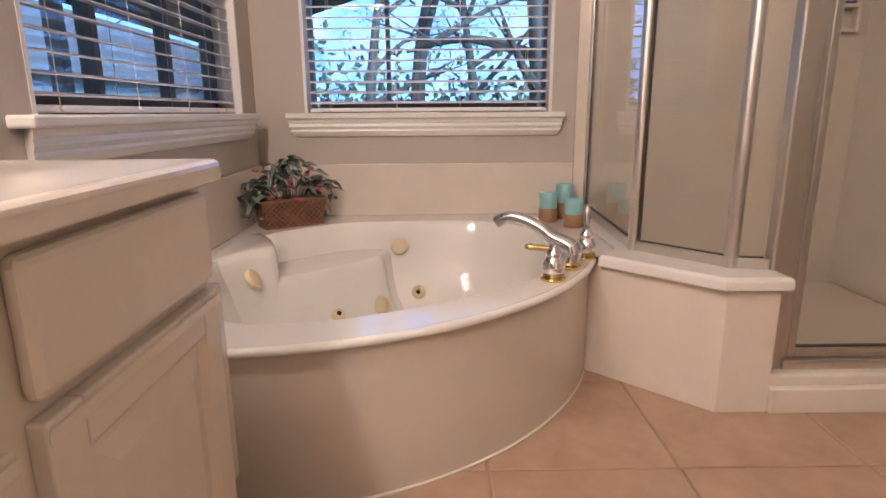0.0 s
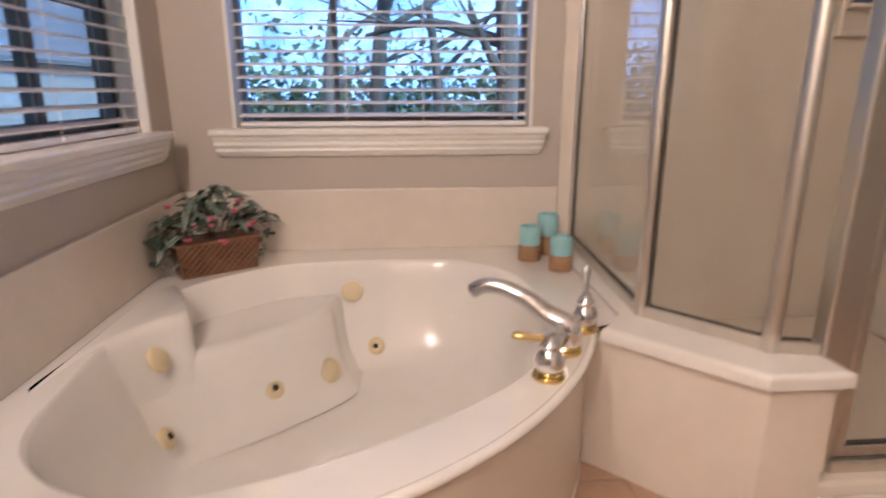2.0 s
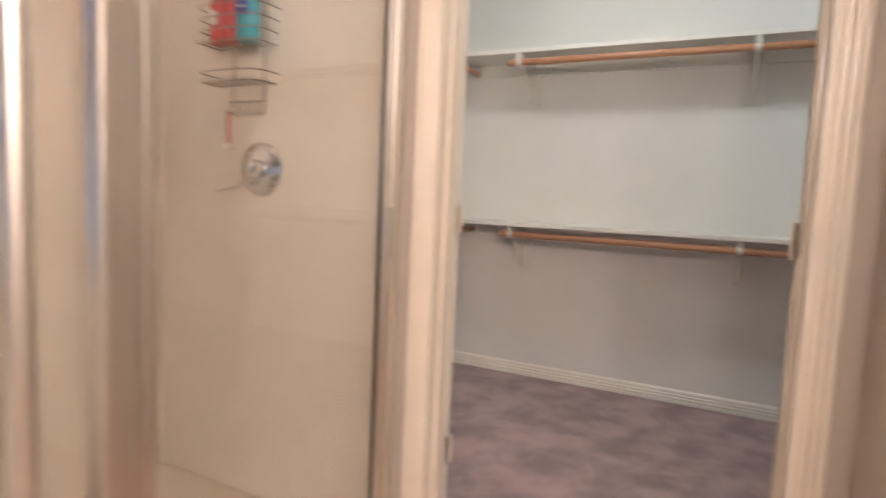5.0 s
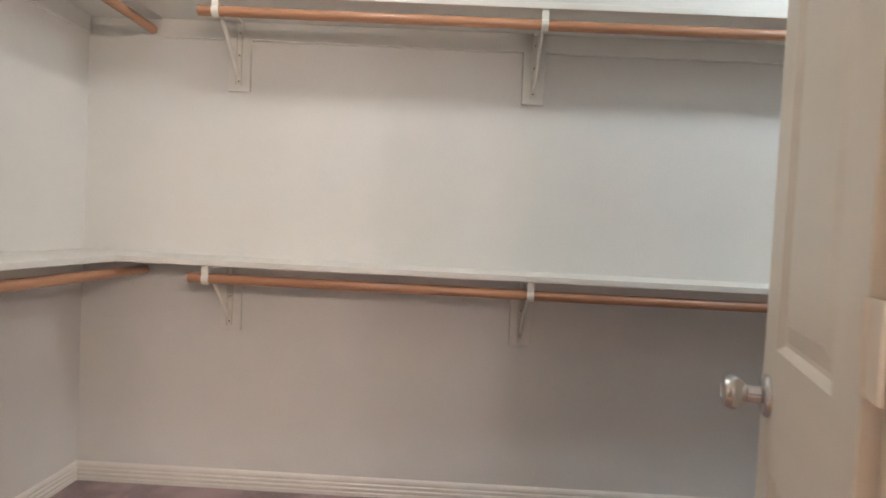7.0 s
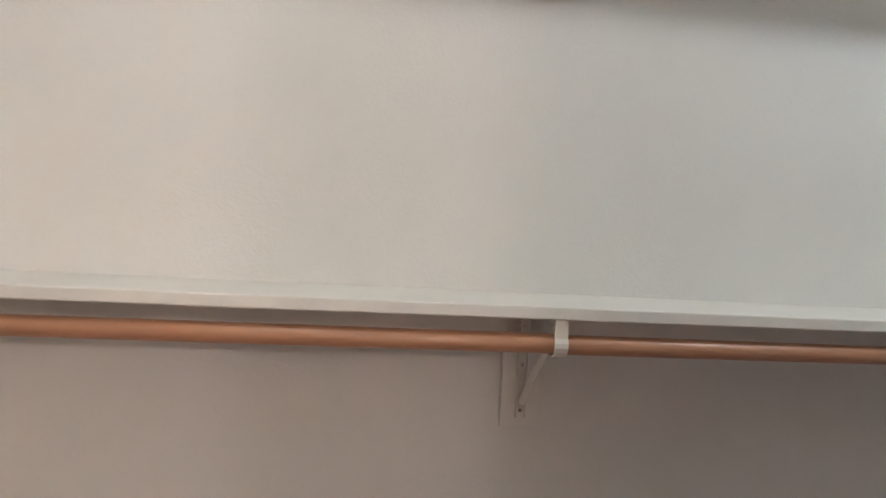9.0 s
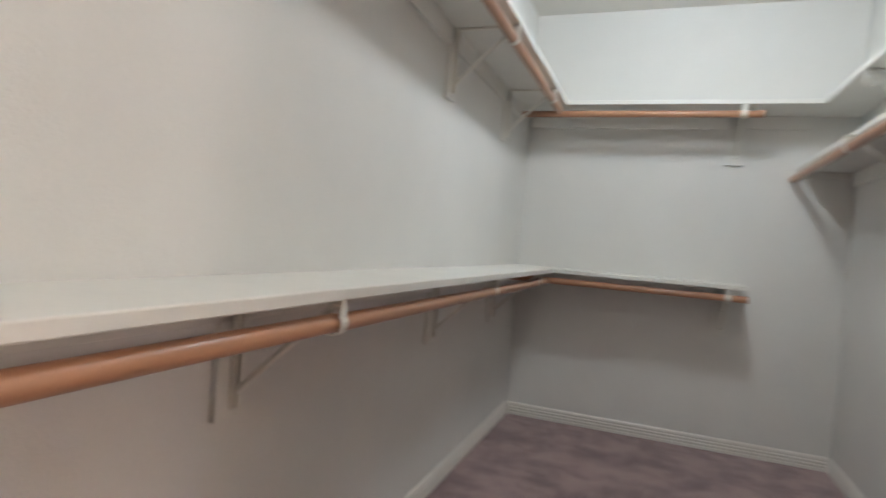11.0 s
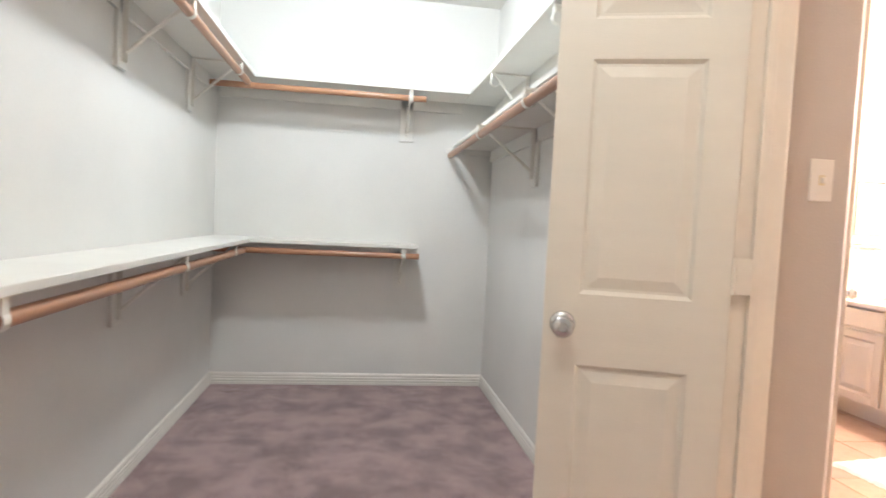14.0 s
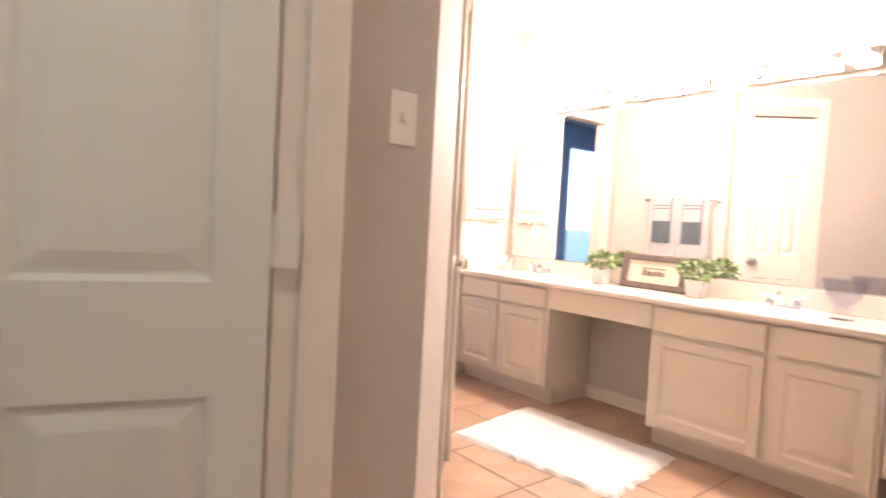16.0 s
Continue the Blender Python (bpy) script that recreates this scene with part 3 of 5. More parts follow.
# ---- windows ----
def window(name, along_x, a0, a1, z0, z1, wall, out, label):
    """A window in a wall face; out: +1 towards +y or -1 towards -x."""
    def bx(u0, u1, d0, d1, w0, w1, bevel=0.0, bm=None):
        if along_x:
            return box(u0, u1, wall + d0, wall + d1, w0, w1, bevel, bm)
        return box(wall - d1, wall - d0, u0, u1, w0, w1, bevel, bm)
    root = thing(name, (((a0 + a1) / 2), wall, z0) if along_x else (wall, (a0 + a1) / 2, z0), label, "window", kind="structure")
    fr = part("window_frame", bx(a0, a0 + 0.028, 0.09, 0.14, z0, z1), M["window_frame"], root)
    part("window_frame", bx(a1 - 0.028, a1, 0.09, 0.14, z0, z1), M["window_frame"], root)
    part("window_frame", bx(a0 + 0.05, a1 - 0.05, 0.09, 0.14, z0, z0 + 0.05), M["window_frame"], root)
    part("window_frame", bx(a0 + 0.05, a1 - 0.05, 0.09, 0.14, z1 - 0.05, z1), M["window_frame"], root)
    mid = a0 + (a1 - a0) * 0.335
    if along_x:
        part("mullion", bx(mid - 0.009, mid + 0.009, 0.095, 0.135, z0 + 0.05, z1 - 0.05), M["window_frame"], root)
    else:
        for f in (0.34, 0.68):
            mid2 = a0 + (a1 - a0) * f
            part("mullion", bx(mid2 - 0.014, mid2 + 0.014, 0.095, 0.135, z0 + 0.05, z1 - 0.05), M["window_frame"], root)
    pane = part("pane", bx(a0 + 0.05, a1 - 0.05, 0.112, 0.116, z0 + 0.05, z1 - 0.05), M["window_glass"], root)
    pane.visible_shadow = False
    # painted returns
    part("reveal", bx(a0 - 0.0005, a0 + 0.012, -0.001, 0.09, z0, z1), M["sill"], root)
    part("reveal", bx(a1 - 0.012, a1 + 0.0005, -0.001, 0.09, z0, z1), M["sill"], root)
    # sill with a stepped apron, mitred back at its ends
    st = bx(a0 - 0.075, a1 + 0.05, -0.052, 0.09, z0 - 0.024, z0 + 0.001, 0.006)
    sill = part("window_sill", st, M["sill"], root)
    bm = bmesh.new()
    prof = [(0.0, 0.0), (0.040, 0.0), (0.038, -0.014), (0.034, -0.02), (0.036, -0.032), (0.028, -0.044), (0.030, -0.052), (0.016, -0.072), (0.0, -0.076)]
    ends = []
    for e, base in ((-1, a0 - 0.068), (1, a1 + 0.043)):
        ring = []
        for o, u in prof:
            x = base - e * (0.04 - o) * 0.8
            ring.append(bm.verts.new((x, wall - o, z0 - 0.0245 + u) if along_x else (wall + o, x, z0 - 0.0245 + u)))
        ends.append(ring)
    n_ = len(prof)
    for i in range(n_):
        bm.faces.new((ends[0][i], ends[0][(i + 1) % n_], ends[1][(i + 1) % n_], ends[1][i]))
    bm.faces.new(ends[0])
    bm.faces.new(ends[1][::-1])
    part("apron", bm, M["sill"], sill)
    return root


window("window_1", True, *WIN_N, NORTH, 1, "bathroom window over the tub with a stepped white sill")
window("window_2", False, *WIN_W, WEST, -1, "bathroom window beside the tub with a stepped white sill")


def blind(along_x, a0, a1, z0, z1, wall, label):
    """A wooden blind hung in the reveal: open slats, ladder cords, bottom rail."""
    depth = 0.05
    root = thing("window_blind", ((a0 + a1) / 2, wall + depth, z0) if along_x else (wall - depth, (a0 + a1) / 2, z0), label, "blind", "window blinds")

    def put(bm_):
        return bm_ if along_x else turned(bm_, Matrix(((0, -1, 0, wall), (1, 0, 0, 0), (0, 0, 1, 0), (0, 0, 0, 1))) @ Matrix.Translation((0, -0.0, 0)))

    base = wall if along_x else 0.0
    y = base + depth
    z = z0 + 0.045
    while z < z1 - 0.09:
        bm = bmesh.new()
        sag = [(-0.024, -0.0012), (0.0, 0.0022), (0.024, -0.0012)]
        tilt = math.tan(radians(9))
        top_ = [[bm.verts.new((x, y + o, z + u + o * tilt + 0.0016)) for o, u in sag] for x in (a0 + 0.018, a1 - 0.018)]
        bot_ = [[bm.verts.new((x, y + o, z + u + o * tilt - 0.0016)) for o, u in sag] for x in (a0 + 0.018, a1 - 0.018)]
        for i in range(2):
            bm.faces.new((top_[0][i], top_[0][i + 1], top_[1][i + 1], top_[1][i]))
            bm.faces.new((bot_[0][i], bot_[1][i], bot_[1][i + 1], bot_[0][i + 1]))
        bm.faces.new((top_[0][0], top_[1][0], bot_[1][0], bot_[0][0]))
        bm.faces.new((top_[0][2], bot_[0][2], bot_[1][2], top_[1][2]))
        for e in (0, 1):
            bm.faces.new((top_[e][0], bot_[e][0], bot_[e][1], bot_[e][2], top_[e][2], top_[e][1]))
        part("slat", put(bm), M["slat"], root)
        z += 0.0435
    part("bottom_rail", put(box(a0 + 0.018, a1 - 0.018, y - 0.026, y + 0.026, z0 + 0.004, z0 + 0.021, 0.004)), M["slat"], root)
    part("head_rail", put(box(a0 + 0.014, a1 - 0.014, y - 0.03, y + 0.03, z1 - 0.07, z1 - 0.005, 0.004)), M["slat"], root)
    for f in (0.1, 0.37, 0.63, 0.9):
        x = a0 + (a1 - a0) * f
        bm = tube([(x, y - 0.027, z0 + 0.02), (x, y - 0.027, z1 - 0.07)], 0.0011, 5)
        tube([(x, y + 0.027, z0 + 0.02), (x, y + 0.027, z1 - 0.07)], 0.0011, 5, bm=bm)
        part("ladder_cord", put(bm), M["cord"], root)
        part("cord_knot", put(lathe([(0.001, 0), (0.005, 0.003), (0.005, 0.008), (0.001, 0.011)], (x, y - 0.029, z0 + 0.008), 8)), M["slat"], root)
    return root


blind(True, WIN_N[0], WIN_N[1], WIN_N[2], WIN_N[3], NORTH, "white two-inch wooden blind with open slats")
blind(False, WIN_W[0], WIN_W[1], WIN_W[2], WIN_W[3], WEST, "white two-inch wooden blind with open slats, cords hanging")


# ---- closet shelves, rods and brackets ----
LOW, HIGH, MIDW = 0.992, 1.985, 1.677


def shelf(label, x0, x1, y0, y1, z):
    root = thing("closet_shelf", ((x0 + x1) / 2, (y0 + y1) / 2, z - 0.024), label, "shelf", "closet shelves")
    part("board", box(x0, x1, y0, y1, z - 0.024, z, 0.003), M["shelf"], root)
    return root


def cleat(root, x0, x1, y0, y1, z):
    part("cleat", box(x0, x1, y0, y1, z - 0.024 - 0.075, z - 0.0245, 0.002), M["shelf"], root)


DEPTH, DEPTH_E = 0.31, 0.285
for z, names in ((LOW, "lower"), (HIGH, "upper")):
    s = shelf("long white painted %s closet shelf on brackets" % names, CE - DEPTH_E, CE, CS + DEPTH, CN - DEPTH, z)
    cleat(s, CE - 0.018, CE, CS + DEPTH, CN - DEPTH, z)
    s = shelf("white painted %s shelf on the closet end wall" % names, 0.377 if z == LOW else CWS + 0.235, CE, CS, CS + DEPTH, z)
    cleat(s, 0.377 if z == LOW else CWS + 0.235, CE - 0.02, CS, CS + 0.018, z)
    s = shelf("white painted %s shelf across the closet's other end" % names, 0.35, CE, CN - DEPTH, CN, z)
    cleat(s, 0.35, CE - 0.02, CN - 0.018, CN, z)
s = shelf("white painted upper shelf on the doorway wall", CWS, CWS + 0.235, CS, DOOR_S - 0.18, HIGH)
cleat(s, CWS, CWS + 0.018, CS + DEPTH, DOOR_S - 0.18, HIGH)
s = shelf("white painted long-hang shelf above a wooden rod", CWS, CWS + 0.28, CS, DOOR_S - 0.22, MIDW)
cleat(s, CWS, CWS + 0.018, CS, DOOR_S - 0.22, MIDW)
part("cleat", box(CWS + 0.018, CWS + 0.33, CS, CS + 0.018, MIDW - 0.06, MIDW - 0.0245, 0.002), M["shelf"], s)


def bracket(x, y, z, turn, reach=0.29, drop=0.285):
    """A pressed metal shelf-and-rod bracket on an upright board; local: the wall at y = 0, the room at -y, the shelf's underside at z = 0."""
    root = thing("shelf_bracket", (0, 0, 0), "white painted metal shelf bracket on a wooden wall plate", "bracket", "shelf brackets")
    part("wall_plate", box(-0.045, 0.045, -0.018, 0, -drop, -0.001, 0.002), M["shelf"], root)
    bm = box(-0.011, 0.011, -0.021, -0.0185, -0.26, -0.001)
    box(-0.011, -0.009, -0.032, -0.021, -0.26, -0.001, bm=bm)
    box(0.009, 0.011, -0.032, -0.021, -0.26, -0.001, bm=bm)
    part("upright", bm, M["bracket"], root)
    part("arm", box(-0.010, 0.010, -reach, -0.022, -0.010, -0.001, 0.001), M["bracket"], root)
    part("brace", tube([(0, -0.03, -0.225), (0, -0.055, -0.20), (0, -reach + 0.03, -0.022), (0, -reach + 0.01, -0.012)], 0.0075, 8), M["bracket"], root)
    bm = box(-0.013, 0.013, -reach - 0.002, -reach + 0.004, -0.036, 0.0, 0.001)
    yr = -reach + 0.02
    hook = [(0, yr + 0.0235 * math.cos(a_), -0.048 + 0.0235 * math.sin(a_)) for a_ in [radians(d) for d in range(150, 361, 21)]]
    strip = []
    for q in hook:
        oy, oz = yr + (q[1] - yr) * 1.09, -0.048 + (q[2] + 0.048) * 1.09
        strip.append([bm.verts.new(c_) for c_ in ((-0.013, q[1], q[2]), (0.013, q[1], q[2]), (0.013, oy, oz), (-0.013, oy, oz))])
    for s0, s1 in zip(strip, strip[1:]):
        for i in range(4):
            bm.faces.new((s0[i], s0[(i + 1) % 4], s1[(i + 1) % 4], s1[i]))
    bm.faces.new(strip[0])
    bm.faces.new(strip[-1])
    part("rod_hook", bm, M["bracket"], root)
    for zz in (-0.05, -0.14, -0.245):
        part("screw", lathe([(0.004, 0), (0.004, 0.001), (0.002, 0.0022)], (0, -0.021, zz), 8, axis=(0, -1, 0)), M["nickel"], root)
    root.matrix_world = pose(x, y, z, 0, 0, turn)
    return root


first = bracket(CE, 1.337, LOW - 0.024, -90, 0.275)
second = bracket(0.466, CS, LOW - 0.024, 180, 0.30)
for y in (1.337, 0.126, -1.055, -1.95):
    for z in (LOW, HIGH):
        if (y, z) != (1.337, LOW):
            copy_thing(first, pose(CE, y, z - 0.024, 0, 0, -90))
copy_thing(second, pose(0.466, CS, HIGH - 0.024, 0, 0, 180))
for z in (LOW, HIGH):
    copy_thing(second, pose(0.50, CN, z - 0.024, 0, 0, 0))
for y in (-0.72, -1.72):
    bracket(CWS, y, HIGH - 0.024, 90, 0.225)
for y in (-0.72, -1.55):
    b_ = bracket(CWS, y, MIDW - 0.024, 90, 0.32, 0.30)


def rod(label, points, material_, r=0.019):
    p0 = points[0]
    root = thing("closet_rod", ((p0[0] + points[-1][0]) / 2, (p0[1] + points[-1][1]) / 2, p0[2] - r), label, "clothes rod", "closet rods")
    part("pole", tube(points, r, 18), material_, root, smooth=True)
    return root


DROP = 0.072
for z, nm in ((LOW, "lower"), (HIGH, "upper")):
    lab = "varnished beech clothes rod under the %s shelf" % nm
    xr = CE - 0.255
    rod(lab, [(xr, 1.405, z - DROP), (xr, 0.1265, z - DROP)], M["rod_y"])
    rod(lab, [(xr, 0.1255, z - DROP - 0.002), (xr, CS + 0.37, z - DROP - 0.002)], M["rod_y"])
    rod(lab, [(CE - 0.02, CS + 0.28, z - DROP), (0.369, CS + 0.28, z - DROP)], M["rod_x"])
    rod(lab, [(CE - 0.02, CN - 0.28, z - DROP), (0.33, CN - 0.28, z - DROP)], M["rod_x"])
rod("varnished beech long-hang rod beside the doorway wall", [(CWS + 0.30, CS + 0.018, MIDW - DROP), (CWS + 0.30, DOOR_S - 0.22, MIDW - DROP)], M["rod_y"])

for y in LAMP_Y:
    lamp = thing("closet_lamp", (LAMP_X, y, TOP), "lit frosted glass dome lamp on the closet ceiling", "ceiling lamp", "closet lamps")
    part("base", lathe([(0.15, -0.03), (0.155, -0.02), (0.155, -0.001)], (LAMP_X, y, TOP), 28), M["vinyl"], lamp, smooth=True)
    part("diffuser", lathe([(0.01, -0.15), (0.07, -0.14), (0.115, -0.10), (0.135, -0.031)], (LAMP_X, y, TOP), 28), M["diffuser"], lamp, smooth=True).visible_shadow = False

# ---- corner tub ----
tub = thing("bathtub", (-2.35, 1.25, 0), "glossy white acrylic corner whirlpool tub with a curved cream apron", "bathtub")
TC, TR = Vector((-2.65, 1.60)), 1.04
TE = -1.575                                      # eastern edge of the deck
a0_ = -math.pi / 2 - 0.02
a1_ = math.asin((1.26 - TC.y) / TR)
arc = [(TC.x + TR * math.cos(a), TC.y + TR * math.sin(a)) for a in [a0_ + (a1_ - a0_) * k / 40 for k in range(41)]]
LEFT = 0.44
outline = [(WEST + 0.004, 2.066), (WEST + 0.004, LEFT + 0.16), (-2.72, LEFT + 0.19)] + arc[1:] + [(TE, 1.30), (TE, 2.066)]
inner = smooth_line([(-2.80, 0.88, 0), (-2.70, 0.755, 0), (-2.55, 0.695, 0), (-2.40, 0.715, 0), (-2.19, 0.805, 0), (-1.98, 0.945, 0), (-1.845, 1.09, 0), (-1.765, 1.30, 0), (-1.75, 1.52, 0), (-1.79, 1.73, 0),
                     (-1.93, 1.875, 0), (-2.12, 1.905, 0), (-2.36, 1.90, 0), (-2.54, 1.87, 0), (-2.67, 1.785, 0), (-2.775, 1.68, 0), (-2.825, 1.55, 0), (-2.84, 1.35, 0), (-2.835, 1.10, 0)], 5, True)
mid_ = Vector((-2.30, 1.30, 0))
bm = bmesh.new()
levels = [(1.0, RIM), (0.992, RIM - 0.004), (0.984, RIM - 0.014), (0.965, RIM - 0.06), (0.93, RIM - 0.16), (0.88, RIM - 0.26), (0.82, RIM - 0.32), (0.74, RIM - 0.35), (0.5, RIM - 0.358)]
rings = [[bm.verts.new((mid_.x + (p.x - mid_.x) * s, mid_.y + (p.y - mid_.y) * s, z)) for p in inner] for s, z in levels]
k = len(inner)
for a_, b_ in zip(rings, rings[1:]):
    for i in range(k):
        bm.faces.new((a_[i], a_[(i + 1) % k], b_[(i + 1) % k], b_[i]))
bm.faces.new(rings[-1])
basin = part("basin", bm, M["tub"], tub, smooth=True)
# deck: ring between the outline and the basin
bm = bmesh.new()
ov = [bm.verts.new((x, y, RIM)) for x, y in outline]
iv = [bm.verts.new((p.x, p.y, RIM)) for p in inner]
oe = [bm.edges.new((ov[i], ov[(i + 1) % len(ov)])) for i in range(len(ov))]
ie = [bm.edges.new((iv[i], iv[(i + 1) % k])) for i in range(k)]
bmesh.ops.triangle_fill(bm, edges=oe + ie, use_beauty=True)
part("deck", bm, M["tub"], tub)
part("deck_end", box(WEST + 0.022, -2.60, VAN_N + 0.062, LEFT + 0.20, RIM - 0.04, RIM - 0.003), M["tub"], tub)
# rolled lip along the curved front
lip_path = [(x, y, RIM - 0.009) for x, y in [(-2.95, LEFT + 0.165), (-2.72, LEFT + 0.19)] + arc[1:]]
part("front_lip", tube(lip_path, 0.0115, 10), M["tub"], tub, smooth=True)
bm = bmesh.new()
ap = [(WEST + 0.1, LEFT + 0.17), (-2.72, LEFT + 0.198)] + [(TC.x + (TR - 0.010) * math.cos(a), TC.y + (TR - 0.010) * math.sin(a)) for a in [a0_ + (a1_ + 0.05 - a0_) * j / 40 for j in range(1, 41)]]
lo_ = [bm.verts.new((x, y, 0)) for x, y in ap]
hi_ = [bm.verts.new((x, y, RIM - 0.018)) for x, y in ap]
for i in range(len(ap) - 1):
    bm.faces.new((lo_[i], lo_[i + 1], hi_[i + 1], hi_[i]))
part("apron", bm, M["apron"], tub, "cream curved apron", smooth=True)
part("caulk_line", tube([(x, y - 0.002, 0.003) for x, y in ap], 0.004, 6), M["marble"], tub)
# moulded corner seat in front of the planter
side_s = [(-2.86, 1.02, 0), (-2.848, 1.16, 0), (-2.812, 1.28, 0), (-2.755, 1.375, 0)]
notch_s = [(-2.688, 1.432, 0), (-2.62, 1.478, 0), (-2.54, 1.545, 0), (-2.445, 1.63, 0), (-2.385, 1.71, 0), (-2.372, 1.79, 0), (-2.35, 1.90, 0)]
front_s = smooth_line(side_s + notch_s, 5)
SLOPE = Vector((0.72, -0.69, 0))


def moulding_block(front, back, levels_, name):
    """A rounded block against the basin wall: its front line shifted level by level."""
    bm = bmesh.new()
    rings = []
    for z, shift in levels_:
        rings.append([bm.verts.new(p + SLOPE * shift + Vector((0, 0, z))) for p in front] + [bm.verts.new((x, y, z)) for x, y in back])
    n_ = len(rings[0])
    for a_, b_ in zip(rings, rings[1:]):
        for i in range(n_):
            bm.faces.new((a_[i], a_[(i + 1) % n_], b_[(i + 1) % n_], b_[i]))
    bm.faces.new(rings[-1])
    part(name, bm, M["tub"], tub, smooth=True)


moulding_block(front_s, [(-2.56, 1.90), (-2.70, 1.80), (-2.81, 1.68), (-2.88, 1.50), (-2.88, 1.05)],
               [(0.03, 0.13), (0.045, 0.095), (0.07, 0.066), (0.11, 0.042), (0.16, 0.026), (0.235, 0.010), (0.255, 0.004), (0.266, -0.004), (0.273, -0.018), (0.275, -0.035)], "seat")
shoulder = smooth_line(side_s + [(-2.71, 1.418, 0), (-2.715, 1.47, 0), (-2.755, 1.56, 0), (-2.81, 1.65, 0)], 5)
moulding_block(shoulder, [(-2.875, 1.62), (-2.875, 1.03)],
               [(0.20, 0.017), (0.255, 0.008), (RIM - 0.05, 0.002), (RIM - 0.022, -0.003), (RIM - 0.008, -0.010), (RIM + 0.002, -0.020), (RIM + 0.0045, -0.034)], "shoulder")


def jet(x, y, z, kind):
    d = Vector((mid_.x - x, mid_.y - y, 0.25)).normalized()
    if kind == "knob":
        b_ = part("air_control", lathe([(0.036, 0), (0.037, 0.006), (0.034, 0.014), (0.028, 0.017), (0.002, 0.018)], (x, y, z), 24, axis=d), M["jet"], tub, "cream air control knob", True)
    elif kind == "jet":
        b_ = part("jet", lathe([(0.030, 0), (0.031, 0.006), (0.026, 0.014), (0.016, 0.018), (0.010, 0.016), (0.009, 0.010)], (x, y, z), 24, axis=d), M["jet"], tub, "cream water jet", True)
        part("nozzle", lathe([(0.0085, 0), (0.0085, 0.0185), (0.004, 0.019)], (x, y, z), 12, axis=d), M["dark"], b_)
    else:
        b_ = part("suction_cover", lathe([(0.042, 0), (0.043, 0.006), (0.037, 0.016), (0.024, 0.021), (0.002, 0.022)], (x, y, z), 28, axis=d), M["jet"], tub, "cream perforated suction cover", True)
        q = Vector((0, 0, 1)).rotation_difference(d)
        bm_ = bmesh.new()
        for ring_r, cnt in ((0.008, 6), (0.016, 11), (0.024, 16), (0.031, 20)):
            for j in range(cnt):
                a_ = 2 * math.pi * j / cnt
                h_ = 0.0222 - max(0, ring_r - 0.014) ** 2 * 14
                lathe([(0.0018, 0), (0.0018, 0.001)], Vector((x, y, z)) + q @ Vector((ring_r * math.cos(a_), ring_r * math.sin(a_), h_)), 6, bm=bm_, axis=d)
        part("holes", bm_, M["dark"], b_)


JETS = [(-2.315, 1.872, 0.283, "knob"), (-2.768, 1.345, 0.297, "knob"), (-2.235, 1.822, 0.095, "jet"), (-2.525, 1.515, 0.11, "jet"), (-2.385, 1.640, 0.10, "suction"), (-2.735, 1.255, 0.125, "jet")]
for j in JETS:
    jet(*j)

# faucet on the curved rim
fd = Vector((-0.62, 0.78, 0)).normalized()
fs = Vector((fd.y, -fd.x, 0))
fb = Vector((-1.772, 1.135, RIM))
fau = thing("tub_faucet", fb, "chrome tub faucet with polished brass trim and two handles", "faucet")
part("base_ring", lathe([(0.036, 0), (0.036, 0.006), (0.031, 0.010), (0.034, 0.015), (0.029, 0.022)], fb, 24), M["brass"], fau, "polished brass ring", True)
sp_pts = smooth_line([fb + Vector((0, 0, 0.02)), fb + fd * -0.005 + Vector((0, 0, 0.06)), fb + Vector((-0.045, 0.018, 0.085)), fb + Vector((-0.085, 0.035, 0.115)), fb + Vector((-0.135, 0.055, 0.137)), fb + Vector((-0.178, 0.072, 0.138)), fb + Vector((-0.205, 0.082, 0.122))], 6)
nr = len(sp_pts)
part("spout", tube(sp_pts, 0.02, 16, radii=[0.030 - 0.012 * min(1, i / (nr * 0.6)) for i in range(nr)]), M["chrome"], fau, smooth=True)
for off, lev in ((Vector((-0.070, -0.118, 0)), Vector((-1, 0.25, 0.03))), (Vector((0.078, 0.115, 0)), Vector((0.05, 0.25, 0.9)))):
    hb = fb + off
    han = part("handle", lathe([(0.024, 0.016), (0.031, 0.026), (0.032, 0.042), (0.026, 0.058), (0.020, 0.066), (0.022, 0.074), (0.013, 0.090), (0.012, 0.098), (0.002, 0.102)], hb, 22), M["chrome"], fau, smooth=True)
    part("ring", lathe([(0.034, 0), (0.034, 0.005), (0.028, 0.009), (0.031, 0.014), (0.025, 0.018)], hb, 22), M["brass"], han, "polished brass ring", True)
    lv = lev.normalized()
    hp = hb + Vector((0, 0, 0.086))
    part("lever", tube([hp, hp + lv * 0.02, hp + lv * 0.05, hp + lv * 0.065, hp + lv * 0.078], 0.007, 12, radii=[0.006, 0.007, 0.0085, 0.010, 0.006]), M["brass"] if lv.x < -0.5 else M["chrome"], han, smooth=True)

